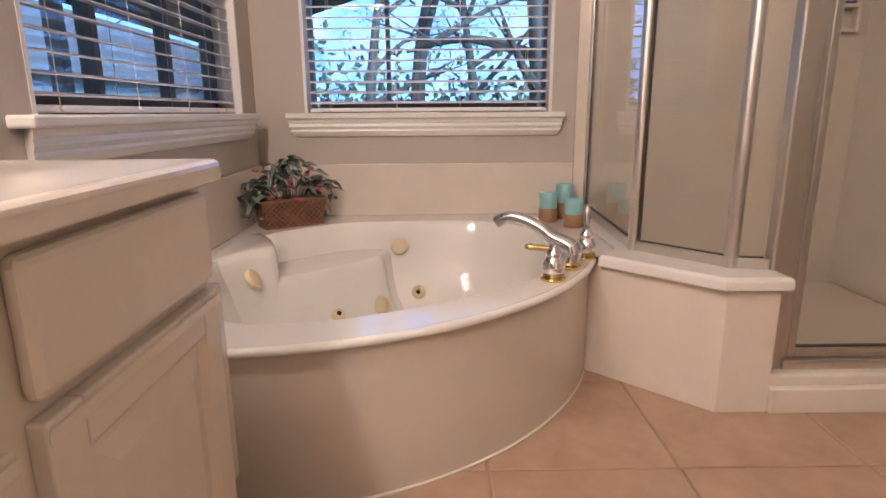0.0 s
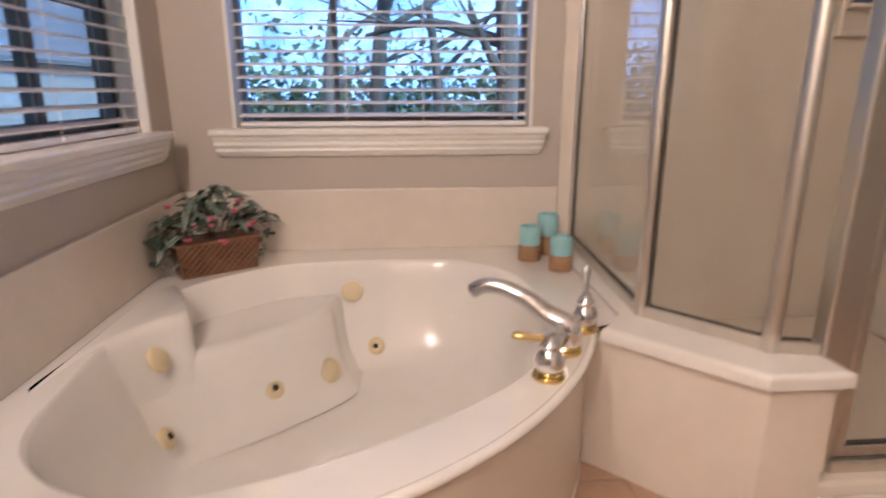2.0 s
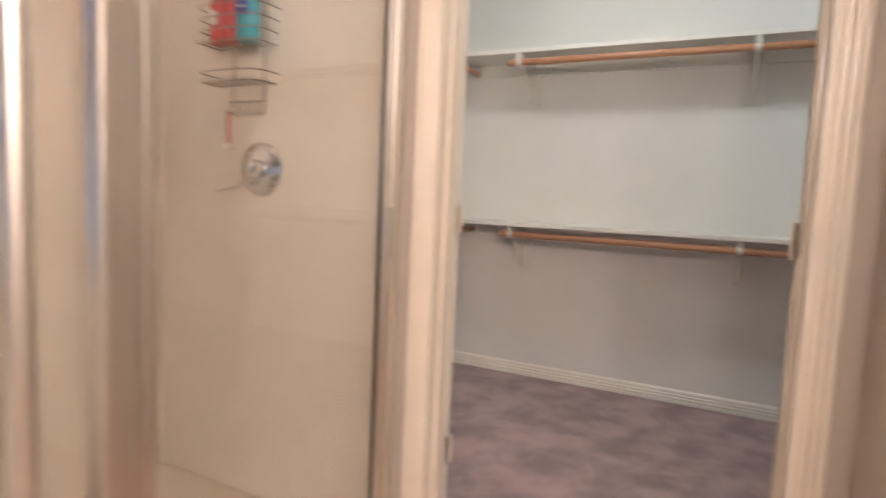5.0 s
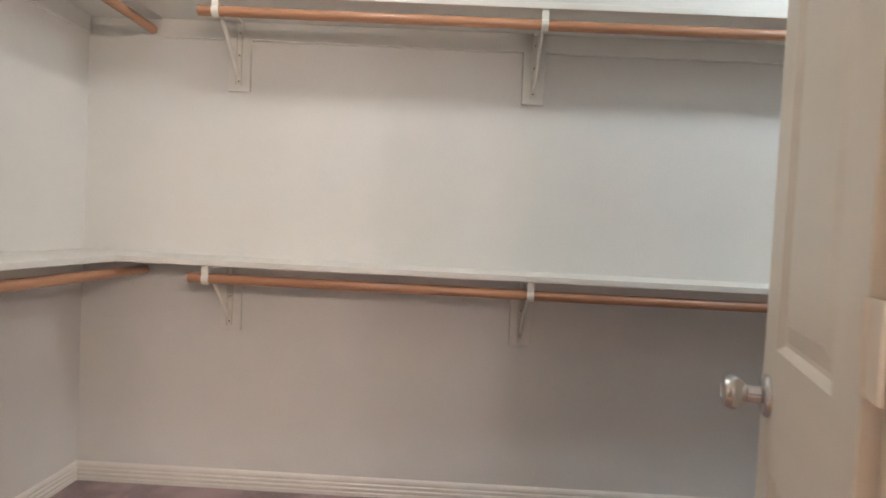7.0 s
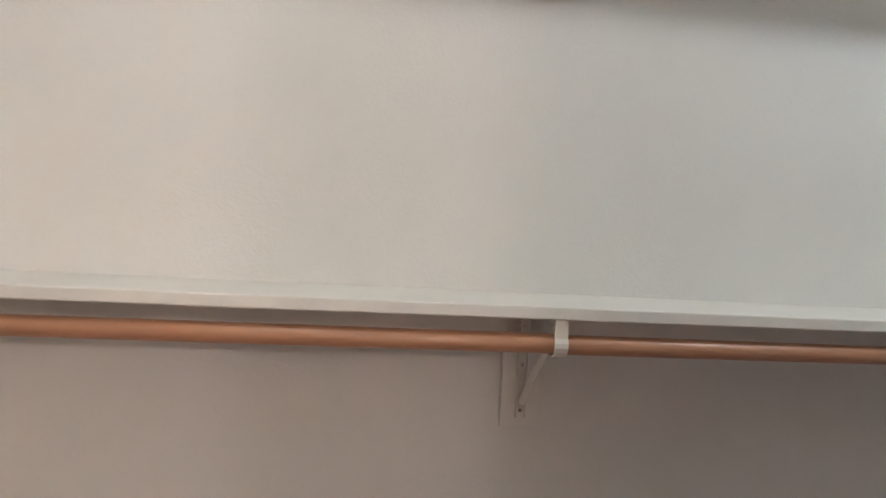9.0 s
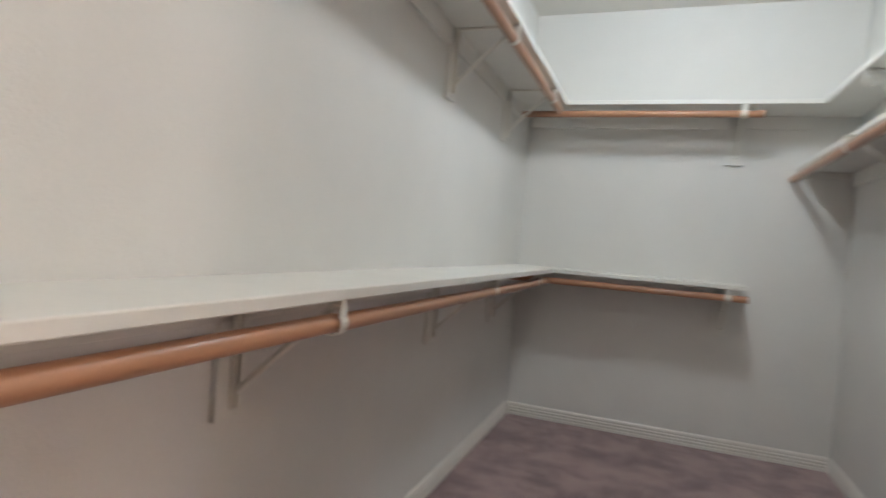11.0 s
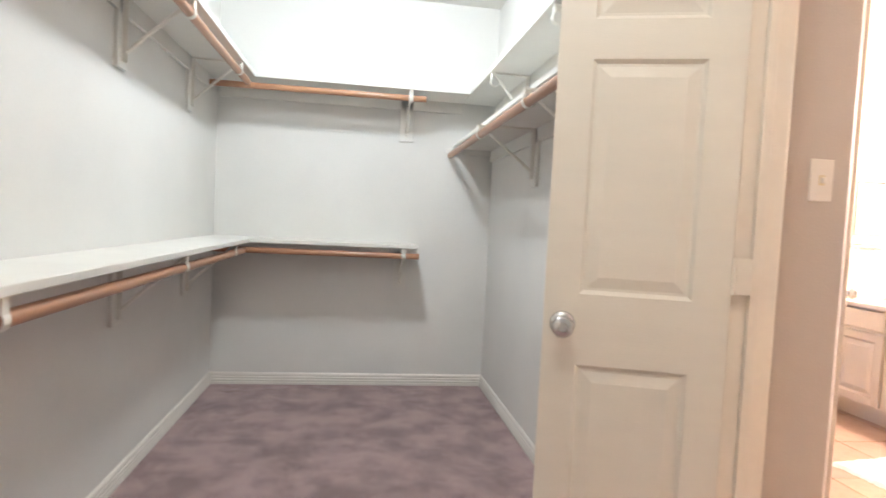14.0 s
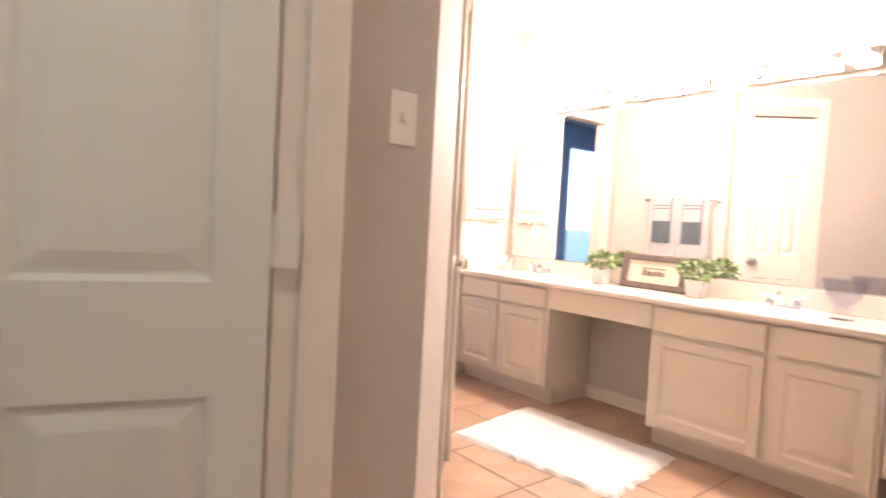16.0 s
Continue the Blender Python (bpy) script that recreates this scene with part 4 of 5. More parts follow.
# marble splash boards round the tub
bm = box(WEST + 0.0205, -1.5555, NORTH - 0.02, NORTH - 0.0005, RIM, 0.612, 0.004)
structure("splash_north", bm, M["marble"], "cream cultured marble splash board behind the tub", "backsplash")
structure("splash_west", box(WEST + 0.0005, WEST + 0.02, LEFT + 0.02, NORTH - 0.0005, RIM, 0.612, 0.004), M["marble"], "cream cultured marble splash board beside the tub", "backsplash")
structure("splash_vanity", box(WEST + 0.02, -2.515, VAN_N - 0.0285, VAN_N + 0.06, 0.2, 0.56, 0.005), M["marble"], "cream cultured marble panel on the vanity's end", "backsplash")

# ---- shower ----
CAP = 0.40
A, B, C = (-1.66, 1.225), (-1.40, 0.955), (-1.215, 0.955)     # outer edge of the ledge
shower_wall = [(-1.72, 1.30), (-1.645, 1.24), (-1.378, 0.98), (-1.232, 0.98), (-1.232, 1.10), (-1.34, 1.10), (-1.49, 1.275), (-1.455, NORTH - 0.022), (-1.573, NORTH - 0.022), (-1.573, 1.30)]
structure("shower_knee_wall", prism(shower_wall, 0, CAP - 0.035), M["marble"], "cream marble-clad knee wall of the shower", "wall")
cap_pts = [A, B, C, (-1.225, 1.12), (-1.33, 1.12), (-1.475, 1.29), (-1.44, NORTH - 0.023), (-1.574, NORTH - 0.023), (-1.574, 1.30)]
bm = prism(cap_pts, CAP - 0.034, CAP, 0.012, seg=4)
structure("shower_ledge", bm, M["tub"], "glossy cream rounded ledge on the knee wall", "ledge")
curb = structure("shower_curb", prism([(-1.231, 0.995), (-0.331, 0.995), (-0.331, 1.16), (-1.231, 1.16)], 0.0, 0.105, 0.01, seg=3), M["marble"], "cream marble shower curb", "curb")
structure("shower_curb_step", box(-1.231, -0.317, 0.965, 0.994, 0.0, 0.075, 0.004), M["marble"], "cream marble curb facing", "curb")
structure("shower_pan", box(-1.45, -0.348, 1.161, NORTH - 0.02, 0.0, 0.06, 0.004), M["marble"], "cream moulded shower floor", "shower floor")
structure("shower_panel_north", box(-1.452, -0.347, NORTH - 0.021, NORTH - 0.0005, 0.06, 2.3), M["marble"], "cream cultured marble shower wall", "wall")
structure("shower_panel_east", box(-0.346, -0.3305, 1.08, NORTH - 0.021, 0.06, 2.3), M["marble"], "cream cultured marble shower wall", "wall")
structure("shower_post_panel", box(-0.36, FACE - 0.0165, 1.064, 1.0795, 0.0, 2.3, 0.003), M["marble"], "cream marble strip beside the shower door", "wall")
structure("splash_post", box(-1.555, -1.453, NORTH - 0.028, NORTH - 0.0005, RIM, 2.3, 0.003), M["marble"], "cream marble strip where shower meets wall", "trim")

enclosure = thing("shower_enclosure", (-1.38, 1.2, CAP), "clear glass shower enclosure in a brushed aluminium frame", "shower enclosure")
GT = 2.0
P0, P1, P2, P3 = (-1.495, NORTH - 0.03), (-1.53, 1.30), (-1.33, 1.072), (-1.235, 1.05)


def glass_panel(p, q, z0, z1, edge=0.022):
    d = Vector((q[0] - p[0], q[1] - p[1], 0))
    ln = d.length
    m = pose(p[0], p[1], 0, 0, 0, math.degrees(math.atan2(d.y, d.x)))
    part("bottom_rail", turned(box(0, ln, -0.014, 0.014, z0, z0 + 0.03, 0.003), m), M["alu"], enclosure)
    part("top_rail", turned(box(0, ln, -0.014, 0.014, z1 - 0.03, z1, 0.003), m), M["alu"], enclosure)
    pane = part("pane", turned(box(edge, ln - edge, -0.003, 0.003, z0 + 0.028, z1 - 0.028), m), M["glass"], enclosure)
    pane.visible_shadow = False
    bm = box(edge - 0.002, edge, -0.006, 0.006, z0 + 0.03, z1 - 0.03)
    box(edge, ln - edge, -0.006, 0.006, z0 + 0.03, z0 + 0.033, bm=bm)
    part("gasket", turned(bm, m), M["gasket"], enclosure)


glass_panel(P0, P1, CAP, GT)
glass_panel(P1, P2, CAP, GT)
glass_panel(P2, P3, CAP, GT, 0.016)
for p, r in ((P0, 0.014), (P1, 0.017), (P2, 0.019)):
    part("post", lathe([(r, CAP), (r, GT)], (p[0], p[1], 0), 14), M["alu"], enclosure, smooth=True)
bm = box(-1.236, -1.172, 1.03, 1.075, 0.105, GT, 0.006)
box(-1.172, -1.156, 1.04, 1.065, 0.135, GT - 0.02, 0.003, bm=bm)
part("door_post", bm, M["alu"], enclosure)
part("door_post", box(-0.40, -0.362, 1.03, 1.075, 0.105, GT, 0.006), M["alu"], enclosure)
part("header", box(-1.172, -0.40, 1.03, 1.075, GT - 0.04, GT, 0.004), M["alu"], enclosure)
part("threshold", box(-1.172, -0.40, 1.025, 1.08, 0.1055, 0.135, 0.004), M["alu"], enclosure)
door = part("door_frame", box(-1.155, -1.132, 1.04, 1.065, 0.14, GT - 0.045, 0.003), M["alu"], enclosure)
part("stile", box(-0.425, -0.402, 1.04, 1.065, 0.14, GT - 0.045, 0.003), M["alu"], door)
part("rail", box(-1.132, -0.425, 1.04, 1.065, 0.14, 0.165, 0.003), M["alu"], door)
part("rail", box(-1.132, -0.425, 1.04, 1.065, GT - 0.07, GT - 0.045, 0.003), M["alu"], door)
dp = part("pane", box(-1.132, -0.425, 1.05, 1.056, 0.165, GT - 0.07), M["glass"], door)
dp.visible_shadow = False
bm = box(-1.132, -1.130, 1.047, 1.059, 0.165, GT - 0.07)
box(-0.427, -0.425, 1.047, 1.059, 0.165, GT - 0.07, bm=bm)
box(-1.129, -0.428, 1.047, 1.059, 0.165, 0.170, bm=bm)
part("gasket", bm, M["gasket"], door)
part("pull", box(-0.432, -0.412, 1.020, 1.040, 0.95, 1.09, 0.004), M["alu"], door)

# ---- vanity ----


def front_panel(bm_parent, y0, y1, z0, z1, kind):
    """A cabinet door or drawer front on the vanity's face."""
    m = pose(FRONT, 0, 0, 0, 0, 90)
    if kind == "drawer":
        bm = box(y0, y1, -0.020, 0.0, z0, z1, 0.011, seg=3)
        ob = part("drawer_front", turned(bm, m), M["cabinet"], bm_parent)
        return ob
    st = 0.052
    ob = part("door", turned(box(y0, y0 + st, -0.019, 0, z0, z1, 0.003), m), M["cabinet"], bm_parent)
    part("stile", turned(box(y1 - st, y1, -0.019, 0, z0, z1, 0.003), m), M["cabinet"], ob)
    part("rail", turned(box(y0 + st, y1 - st, -0.019, 0, z0, z0 + st, 0.003), m), M["cabinet"], ob)
    part("rail", turned(box(y0 + st, y1 - st, -0.019, 0, z1 - st, z1, 0.003), m), M["cabinet"], ob)
    bm = box(y0 + st, y1 - st, -0.004, 0, z0 + st, z1 - st)
    raised_panel(bm, y0 + st, y1 - st, z0 + st, z1 - st, -0.0175, -1)
    part("panel", turned(bm, m), M["cabinet"], ob)
    bm = box(y0 + 0.001, y1 - 0.001, -0.0235, -0.0192, z1 - 0.020, z1 - 0.006, 0.0015)
    part("moulding", turned(bm, m), M["cabinet"], ob)
    return ob


def cabinet(y0, y1, label):
    root = thing("vanity_cabinet", (FRONT - 0.25, (y0 + y1) / 2, 0), label, "cabinet", "vanity cabinets")
    part("body", box(WEST + 0.002, FRONT, y0, y1, 0.10, COUNTER - 0.03), M["cabinet"], root)
    part("toe_kick", box(WEST + 0.002, FRONT - 0.07, y0, y1, 0.0, 0.0995), M["cabinet"], root)
    front_panel(root, y0 + 0.018, y1 - 0.018, 0.598, COUNTER - 0.043, "drawer")
    front_panel(root, y0 + 0.018, y1 - 0.018, 0.125, 0.582, "door")
    return root


KN = (-1.334, -0.645)
cabinet(SOUTH + 0.002, -1.745, "cream raised-panel vanity cabinet under the sink")
cabinet(-1.745, KN[0], "cream raised-panel vanity cabinet beside the knee space")
cabinet(KN[1], -0.07, "cream raised-panel vanity cabinet beside the knee space")
cabinet(-0.07, VAN_N - 0.03, "cream raised-panel vanity cabinet next to the tub")
dr = thing("knee_space_drawer", (FRONT - 0.2, sum(KN) / 2, 0.6), "cream shallow drawer over the vanity knee space", "drawer")
part("body", box(WEST + 0.3, FRONT - 0.012, KN[0] + 0.002, KN[1] - 0.002, 0.615, COUNTER - 0.031), M["cabinet"], dr)
part("front", box(FRONT - 0.012, FRONT + 0.004, KN[0] + 0.004, KN[1] - 0.004, 0.605, COUNTER - 0.033, 0.004), M["cabinet"], dr)
top = thing("countertop", (FRONT - 0.25, -1.1, COUNTER - 0.03), "cream cultured marble countertop with two moulded sinks", "countertop")
SINKS = (-1.70, -0.16)
bm = prism([(WEST + 0.002, SOUTH + 0.002), (FRONT + 0.03, SOUTH + 0.002), (FRONT + 0.03, VAN_N - 0.018), (WEST + 0.002, VAN_N - 0.018)], COUNTER - 0.029, COUNTER, 0.01, seg=3)
part("slab", bm, M["marble"], top)
part("backsplash", box(WEST + 0.002, WEST + 0.022, SOUTH + 0.024, VAN_N - 0.02, COUNTER + 0.0005, COUNTER + 0.10, 0.004), M["marble"], top)
part("side_splash", box(WEST + 0.002, FRONT + 0.01, SOUTH + 0.002, SOUTH + 0.022, COUNTER + 0.0005, COUNTER + 0.10, 0.004), M["marble"], top)
for y in SINKS:
    bm = bmesh.new()
    cx_ = FRONT - 0.24
    prof = [(1.06, 0.001), (1.03, 0.006), (1.0, 0.004), (0.97, 0.0015), (0.9, 0.0012), (0.4, 0.001)]
    rr = [[bm.verts.new((cx_ + 0.17 * s * math.cos(2 * math.pi * j / 36), y + 0.22 * s * math.sin(2 * math.pi * j / 36), COUNTER + h)) for j in range(36)] for s, h in prof]
    for a_, b_ in zip(rr, rr[1:]):
        for j in range(36):
            bm.faces.new((a_[j], a_[(j + 1) % 36], b_[(j + 1) % 36], b_[j]))
    bm.faces.new(rr[-1])
    part("sink_bowl", bm, M["tub"], top, smooth=True)
    f0 = Vector((WEST + 0.10, y, COUNTER))
    fc = thing("sink_faucet", f0, "chrome centre-set sink faucet with two lever handles", "faucet", "sink faucets")
    part("base", box(f0.x - 0.025, f0.x + 0.025, y - 0.08, y + 0.08, COUNTER, COUNTER + 0.014, 0.006), M["chrome"], fc)
    part("spout", tube(smooth_line([f0 + Vector((0, 0, 0.012)), f0 + Vector((0.005, 0, 0.05)), f0 + Vector((0.05, 0, 0.075)), f0 + Vector((0.11, 0, 0.06))], 5), 0.014, 12), M["chrome"], fc, smooth=True)
    for s_ in (-1, 1):
        hb = f0 + Vector((0, s_ * 0.06, 0.014))
        hn = part("handle", lathe([(0.02, 0), (0.021, 0.01), (0.014, 0.03), (0.016, 0.04), (0.004, 0.05)], hb, 16), M["chrome"], fc, smooth=True)
        part("lever", tube([hb + Vector((0, 0, 0.04)), hb + Vector((0.01, s_ * 0.05, 0.05))], 0.006, 8), M["chrome"], hn)

mirror = thing("wall_mirror", (WEST, -1.1, COUNTER + 0.105), "large frameless vanity mirror on the wall", "mirror")
part("glass", box(WEST + 0.001, WEST + 0.006, SOUTH + 0.07, 0.30, COUNTER + 0.108, 1.86), M["mirror"], mirror)
part("edge_channel", box(WEST + 0.001, WEST + 0.009, SOUTH + 0.07, 0.30, 1.8605, 1.87), M["chrome"], mirror)

for yc in BARS:
    bar = thing("vanity_light", (WEST, yc, 1.89), "lit chrome bath bar light with four globe bulbs", "wall lamp", "bath bar lights")
    part("back_plate", box(WEST + 0.001, WEST + 0.035, yc - 0.30, yc + 0.30, 1.89, 1.99, 0.006), M["chrome"], bar)
    for j in range(4):
        by = yc - 0.225 + 0.15 * j
        part("socket", lathe([(0.026, 0), (0.028, 0.02), (0.022, 0.03)], (WEST + 0.035, by, 1.94), 16, axis=(1, 0, 0)), M["chrome"], bar)
        part("bulb", lathe([(0.014, 0), (0.018, 0.012), (0.034, 0.03), (0.044, 0.052), (0.046, 0.07), (0.040, 0.09), (0.024, 0.104), (0.004, 0.109)], (WEST + 0.06, by, 1.94), 20, axis=(1, 0, 0)), M["bulb"], bar, "glowing frosted globe bulb", True).visible_shadow = False


# ---- things on the tub ----
def leaf_mesh(name, length, width, curl, material_):
    bm = bmesh.new()
    rows_l = 5
    prev = None
    for i in range(rows_l + 1):
        t = i / rows_l
        w = width * math.sin(math.pi * (t ** 0.75)) * 0.5 + 0.0006
        y = length * t
        z = -curl * t * t * length
        cur = [bm.verts.new((-w, y, z + w * 0.35)), bm.verts.new((0, y, z)), bm.verts.new((w, y, z + w * 0.35))]
        if prev:
            bm.faces.new((prev[0], prev[1], cur[1], cur[0]))
            bm.faces.new((prev[1], prev[2], cur[2], cur[1]))
        prev = cur
    return mesh_of(bm, material_, name, True)


def striped_leaf_material():
    """Dark leaf with two silver bands along it."""
    m = material("striped_wandering_leaf", (0.045, 0.085, 0.05), 0.4, vary=0.15, scale=60, bump=0.04)
    n, l = m.node_tree.nodes, m.node_tree.links
    sep = n.new("ShaderNodeSeparateXYZ")
    l.new(n["Texture Coordinate"].outputs["Object"], sep.inputs["Vector"])
    ab = n.new("ShaderNodeMath")
    ab.operation = "ABSOLUTE"
    l.new(sep.outputs["X"], ab.inputs[0])
    ramp = n.new("ShaderNodeValToRGB")
    e = ramp.color_ramp.elements
    e[0].position, e[0].color = 0.0022, (0.0, 0.0, 0.0, 1)
    e[1].position, e[1].color = 0.0034, (1, 1, 1, 1)
    x = e.new(0.0058)
    x.color = (1, 1, 1, 1)
    x = e.new(0.0074)
    x.color = (0, 0, 0, 1)
    l.new(ab.outputs["Value"], ramp.inputs["Fac"])
    mix = n.new("ShaderNodeMix")
    mix.data_type = "RGBA"
    l.new(ramp.outputs["Color"], mix.inputs["Factor"])
    old = n["Principled BSDF"].inputs["Base Color"].links[0].from_socket
    l.new(old, mix.inputs["A"])
    mix.inputs["B"].default_value = (0.30, 0.34, 0.30, 1)
    l.new(mix.outputs["Result"], n["Principled BSDF"].inputs["Base Color"])
    return m


M["striped"] = striped_leaf_material()
PLC = Vector((-2.752, 1.838, RIM))
PT = 33.0
planter = thing("plant_basket", PLC, "striped wandering plant with pink flowers in a brown wicker basket", "potted plant")
pm = pose(PLC.x, PLC.y, PLC.z, 0, 0, PT)
bm = bmesh.new()
prof = [(0.118, 0.050, 0.0), (0.122, 0.053, 0.03), (0.128, 0.057, 0.075), (0.132, 0.060, 0.112)]
rg = [[bm.verts.new((sx * a, sy * b, z)) for sx, sy in ((-1, -1), (1, -1), (1, 1), (-1, 1))] for a, b, z in prof]
for a_, b_ in zip(rg, rg[1:]):
    for j in range(4):
        bm.faces.new((a_[j], a_[(j + 1) % 4], b_[(j + 1) % 4], b_[j]))
bm.faces.new(rg[0][::-1])
bm.faces.new(rg[-1])
basket = part("basket", turned(bm, pm), M["wicker"], planter)
bm = bmesh.new()
for d_ in (-1, 1):
    for j in range(-5, 17):
        pts = []
        for t in range(7):
            z = 0.006 + 0.1 * t / 6
            x = -0.12 + j * 0.022 + d_ * (z - 0.055) * 1.0
            lim = 0.118 + 0.014 * z / 0.112
            if abs(x) < lim:
                pts.append((x, -(0.0515 + 0.0095 * z / 0.112) - (0.0015 if d_ > 0 else 0.0005), z))
        if len(pts) > 1:
            tube(pts, 0.0026, 5, bm=bm)
for z in (0.004, 0.108):
    a = 0.118 + 0.014 * z / 0.112
    b = 0.0525 + 0.0085 * z / 0.112
    tube([(-a, -b, z), (a, -b, z), (a, b, z), (-a, b, z), (-a, -b, z)], 0.005, 6, bm=bm)
part("weave", turned(bm, pm), M["wicker_light"], basket, "crossed tan wicker strands")
rnd = random.Random(5)
leaf_kinds = [leaf_mesh("leaf", 0.052, 0.022, 0.3, M["striped"]), leaf_mesh("leaf", 0.060, 0.024, 0.5, M["striped"]), leaf_mesh("leaf", 0.042, 0.030, 0.3, M["leaf"]), leaf_mesh("leaf", 0.056, 0.020, 0.7, M["striped"])]
stems = bmesh.new()
for i in range(46):
    a = rnd.uniform(0, 2 * math.pi)
    r = rnd.uniform(0.2, 1.0)
    reach = Vector((math.cos(a) * 0.15 * r, math.sin(a) * 0.075 * r - 0.012, 0.135 + 0.10 * (1 - r * r) + rnd.uniform(-0.02, 0.055)))
    if rnd.random() < 0.33:
        reach = Vector((math.copysign(rnd.uniform(0.13, 0.205), math.cos(a)), rnd.uniform(-0.05, 0.03), rnd.uniform(0.03, 0.17)))
    start = Vector((reach.x * 0.35, reach.y * 0.35, 0.11))
    midp = (start + reach) / 2 + Vector((0, 0, 0.05))
    line = smooth_line([start, midp, reach], 5)
    tube([pm @ p for p in line], 0.0014, 5, bm=stems)
    for j, t in enumerate((4, 6, 8, 10, 10)):
        p = line[min(t, len(line) - 1)]
        m_ = pose(p.x, p.y, p.z, rnd.uniform(-30, 50), rnd.uniform(-40, 40), rnd.uniform(0, 360))
        lf = new("leaf", rnd.choice(leaf_kinds))
        lf.parent = planter
        lf.matrix_basis = Matrix.Translation(-PLC) @ pm @ m_ @ Matrix.Scale(rnd.uniform(0.75, 1.15), 4)
part("stems", stems, M["stem"], planter)
for i in range(13):
    a = rnd.uniform(0, 2 * math.pi)
    p = Vector((math.cos(a) * rnd.uniform(0.05, 0.15), -abs(math.sin(a)) * 0.085 - 0.02, rnd.uniform(0.10, 0.25)))
    bm = bmesh.new()
    for j in range(4):
        lathe([(0.001, 0), (0.0045, 0.004), (0.005, 0.009), (0.002, 0.014)], pm @ p, 6, bm=bm, axis=Vector((math.cos(j * 1.57), math.sin(j * 1.57), 0.8)).normalized())
    part("flower", bm, M["flower"], planter, "small pink flower")

for (x, y, h, r) in ((-1.695, 1.865, 0.122, 0.037), (-1.612, 1.945, 0.147, 0.037), (-1.617, 1.745, 0.114, 0.037)):
    c = thing("candle_holder", (x, y, RIM), "turquoise ceramic candle holder with a jute-wrapped base", "candle holder", "candle holders")
    split = h * 0.47
    part("wrap", lathe([(r - 0.001, 0), (r + 0.0015, 0.004), (r + 0.0015, split - 0.003), (r, split)], (x, y, RIM), 28), M["cork"], c, "tan jute wrap", True)
    part("cup", lathe([(r - 0.001, split + 0.0005), (r, h - 0.004), (r - 0.003, h), (r - 0.008, h), (r - 0.009, h - 0.012), (0.001, h - 0.013)], (x, y, RIM), 28), M["candle_blue"], c, smooth=True)

# ---- things in the shower ----
SX = -0.3465
valve = thing("shower_valve", (SX, 1.605, 1.185), "chrome round shower valve with a lever handle", "shower valve")
part("plate", lathe([(0.088, 0), (0.088, 0.004), (0.075, 0.012), (0.045, 0.018), (0.032, 0.02)], (SX, 1.605, 1.185), 36, axis=(-1, 0, 0)), M["chrome"], valve, smooth=True)
hd = part("handle", lathe([(0.030, 0.018), (0.032, 0.035), (0.026, 0.055), (0.010, 0.062), (0.001, 0.063)], (SX, 1.605, 1.185), 24, axis=(-1, 0, 0)), M["chrome"], valve, smooth=True)
part("lever", tube([(SX - 0.045, 1.60, 1.17), (SX - 0.055, 1.66, 1.125), (SX - 0.06, 1.745, 1.108)], 0.007, 10, radii=[0.008, 0.006, 0.004]), M["chrome"], hd, smooth=True)
head = thing("overhead_shower", (SX, 1.66, 2.02), "chrome shower head on a bent arm", "shower head")
part("arm", tube(smooth_line([(SX, 1.66, 2.02), (SX - 0.06, 1.66, 2.02), (SX - 0.11, 1.67, 1.97), (SX - 0.125, 1.68, 1.94)], 5), 0.011, 12), M["chrome"], head, smooth=True)
part("spray_face", lathe([(0.012, 0), (0.018, 0.02), (0.034, 0.05), (0.036, 0.06), (0.03, 0.064)], (SX - 0.12, 1.68, 1.945), 24, axis=Vector((-0.35, 0.1, -1)).normalized()), M["chrome"], head, smooth=True)
part("escutcheon", lathe([(0.03, 0), (0.027, 0.008), (0.012, 0.012)], (SX, 1.66, 2.02), 24, axis=(-1, 0, 0)), M["chrome"], head, smooth=True)

caddy = thing("shower_caddy", (SX - 0.02, 1.655, 1.40), "bronze wire shower caddy hanging from the shower arm", "shower caddy")
Y0, Y1 = 1.54, 1.775
back = SX - 0.012


def wire_basket(z0, z1, levels_, depth, name, open_front=False):
    bm = bmesh.new()
    for j in range(levels_):
        z = z0 + (z1 - z0) * j / max(1, levels_ - 1)
        g = 0.012 * j / max(1, levels_ - 1)
        tube(smooth_line([(back, Y0 - g, z), (back - depth * 0.6 - g, Y0 - g, z), (back - depth - g, Y0 + 0.03, z), (back - depth - g, Y1 - 0.03, z), (back - depth * 0.6 - g, Y1 + g, z), (back, Y1 + g, z)], 4), 0.0021, 6, bm=bm)
    k_ = 9
    for j in range(k_ + 1):
        y = Y0 + (Y1 - Y0) * j / k_
        tube([(back, y, z0 + 0.01), (back, y, z0), (back - depth, y, z0), (back - depth - 0.008, y, z0 + 0.012)], 0.0014, 5, bm=bm)
    part(name, bm, M["wire"], caddy)


wire_basket(1.575, 1.685, 4, 0.10, "basket")
wire_basket(1.455, 1.485, 2, 0.09, "tray")
bm = bmesh.new()
for y in (1.59, 1.725):
    tube([(back, y, 1.39), (back, y, 1.90), (back - 0.02, (y + 1.66) / 2, 1.99), (back - 0.03, 1.66, 2.04)], 0.0026, 6, bm=bm)
tube([(back - 0.002, 1.58, 1.405), (back - 0.002, 1.74, 1.405)], 0.0024, 6, bm=bm)
for y in (1.59, 1.62, 1.66, 1.70, 1.73):
    tube(smooth_line([(back, y, 1.405), (back - 0.002, y, 1.37), (back - 0.016, y, 1.358), (back - 0.026, y, 1.375)], 4), 0.002, 5, bm=bm)
part("hanger", bm, M["wire"], caddy)
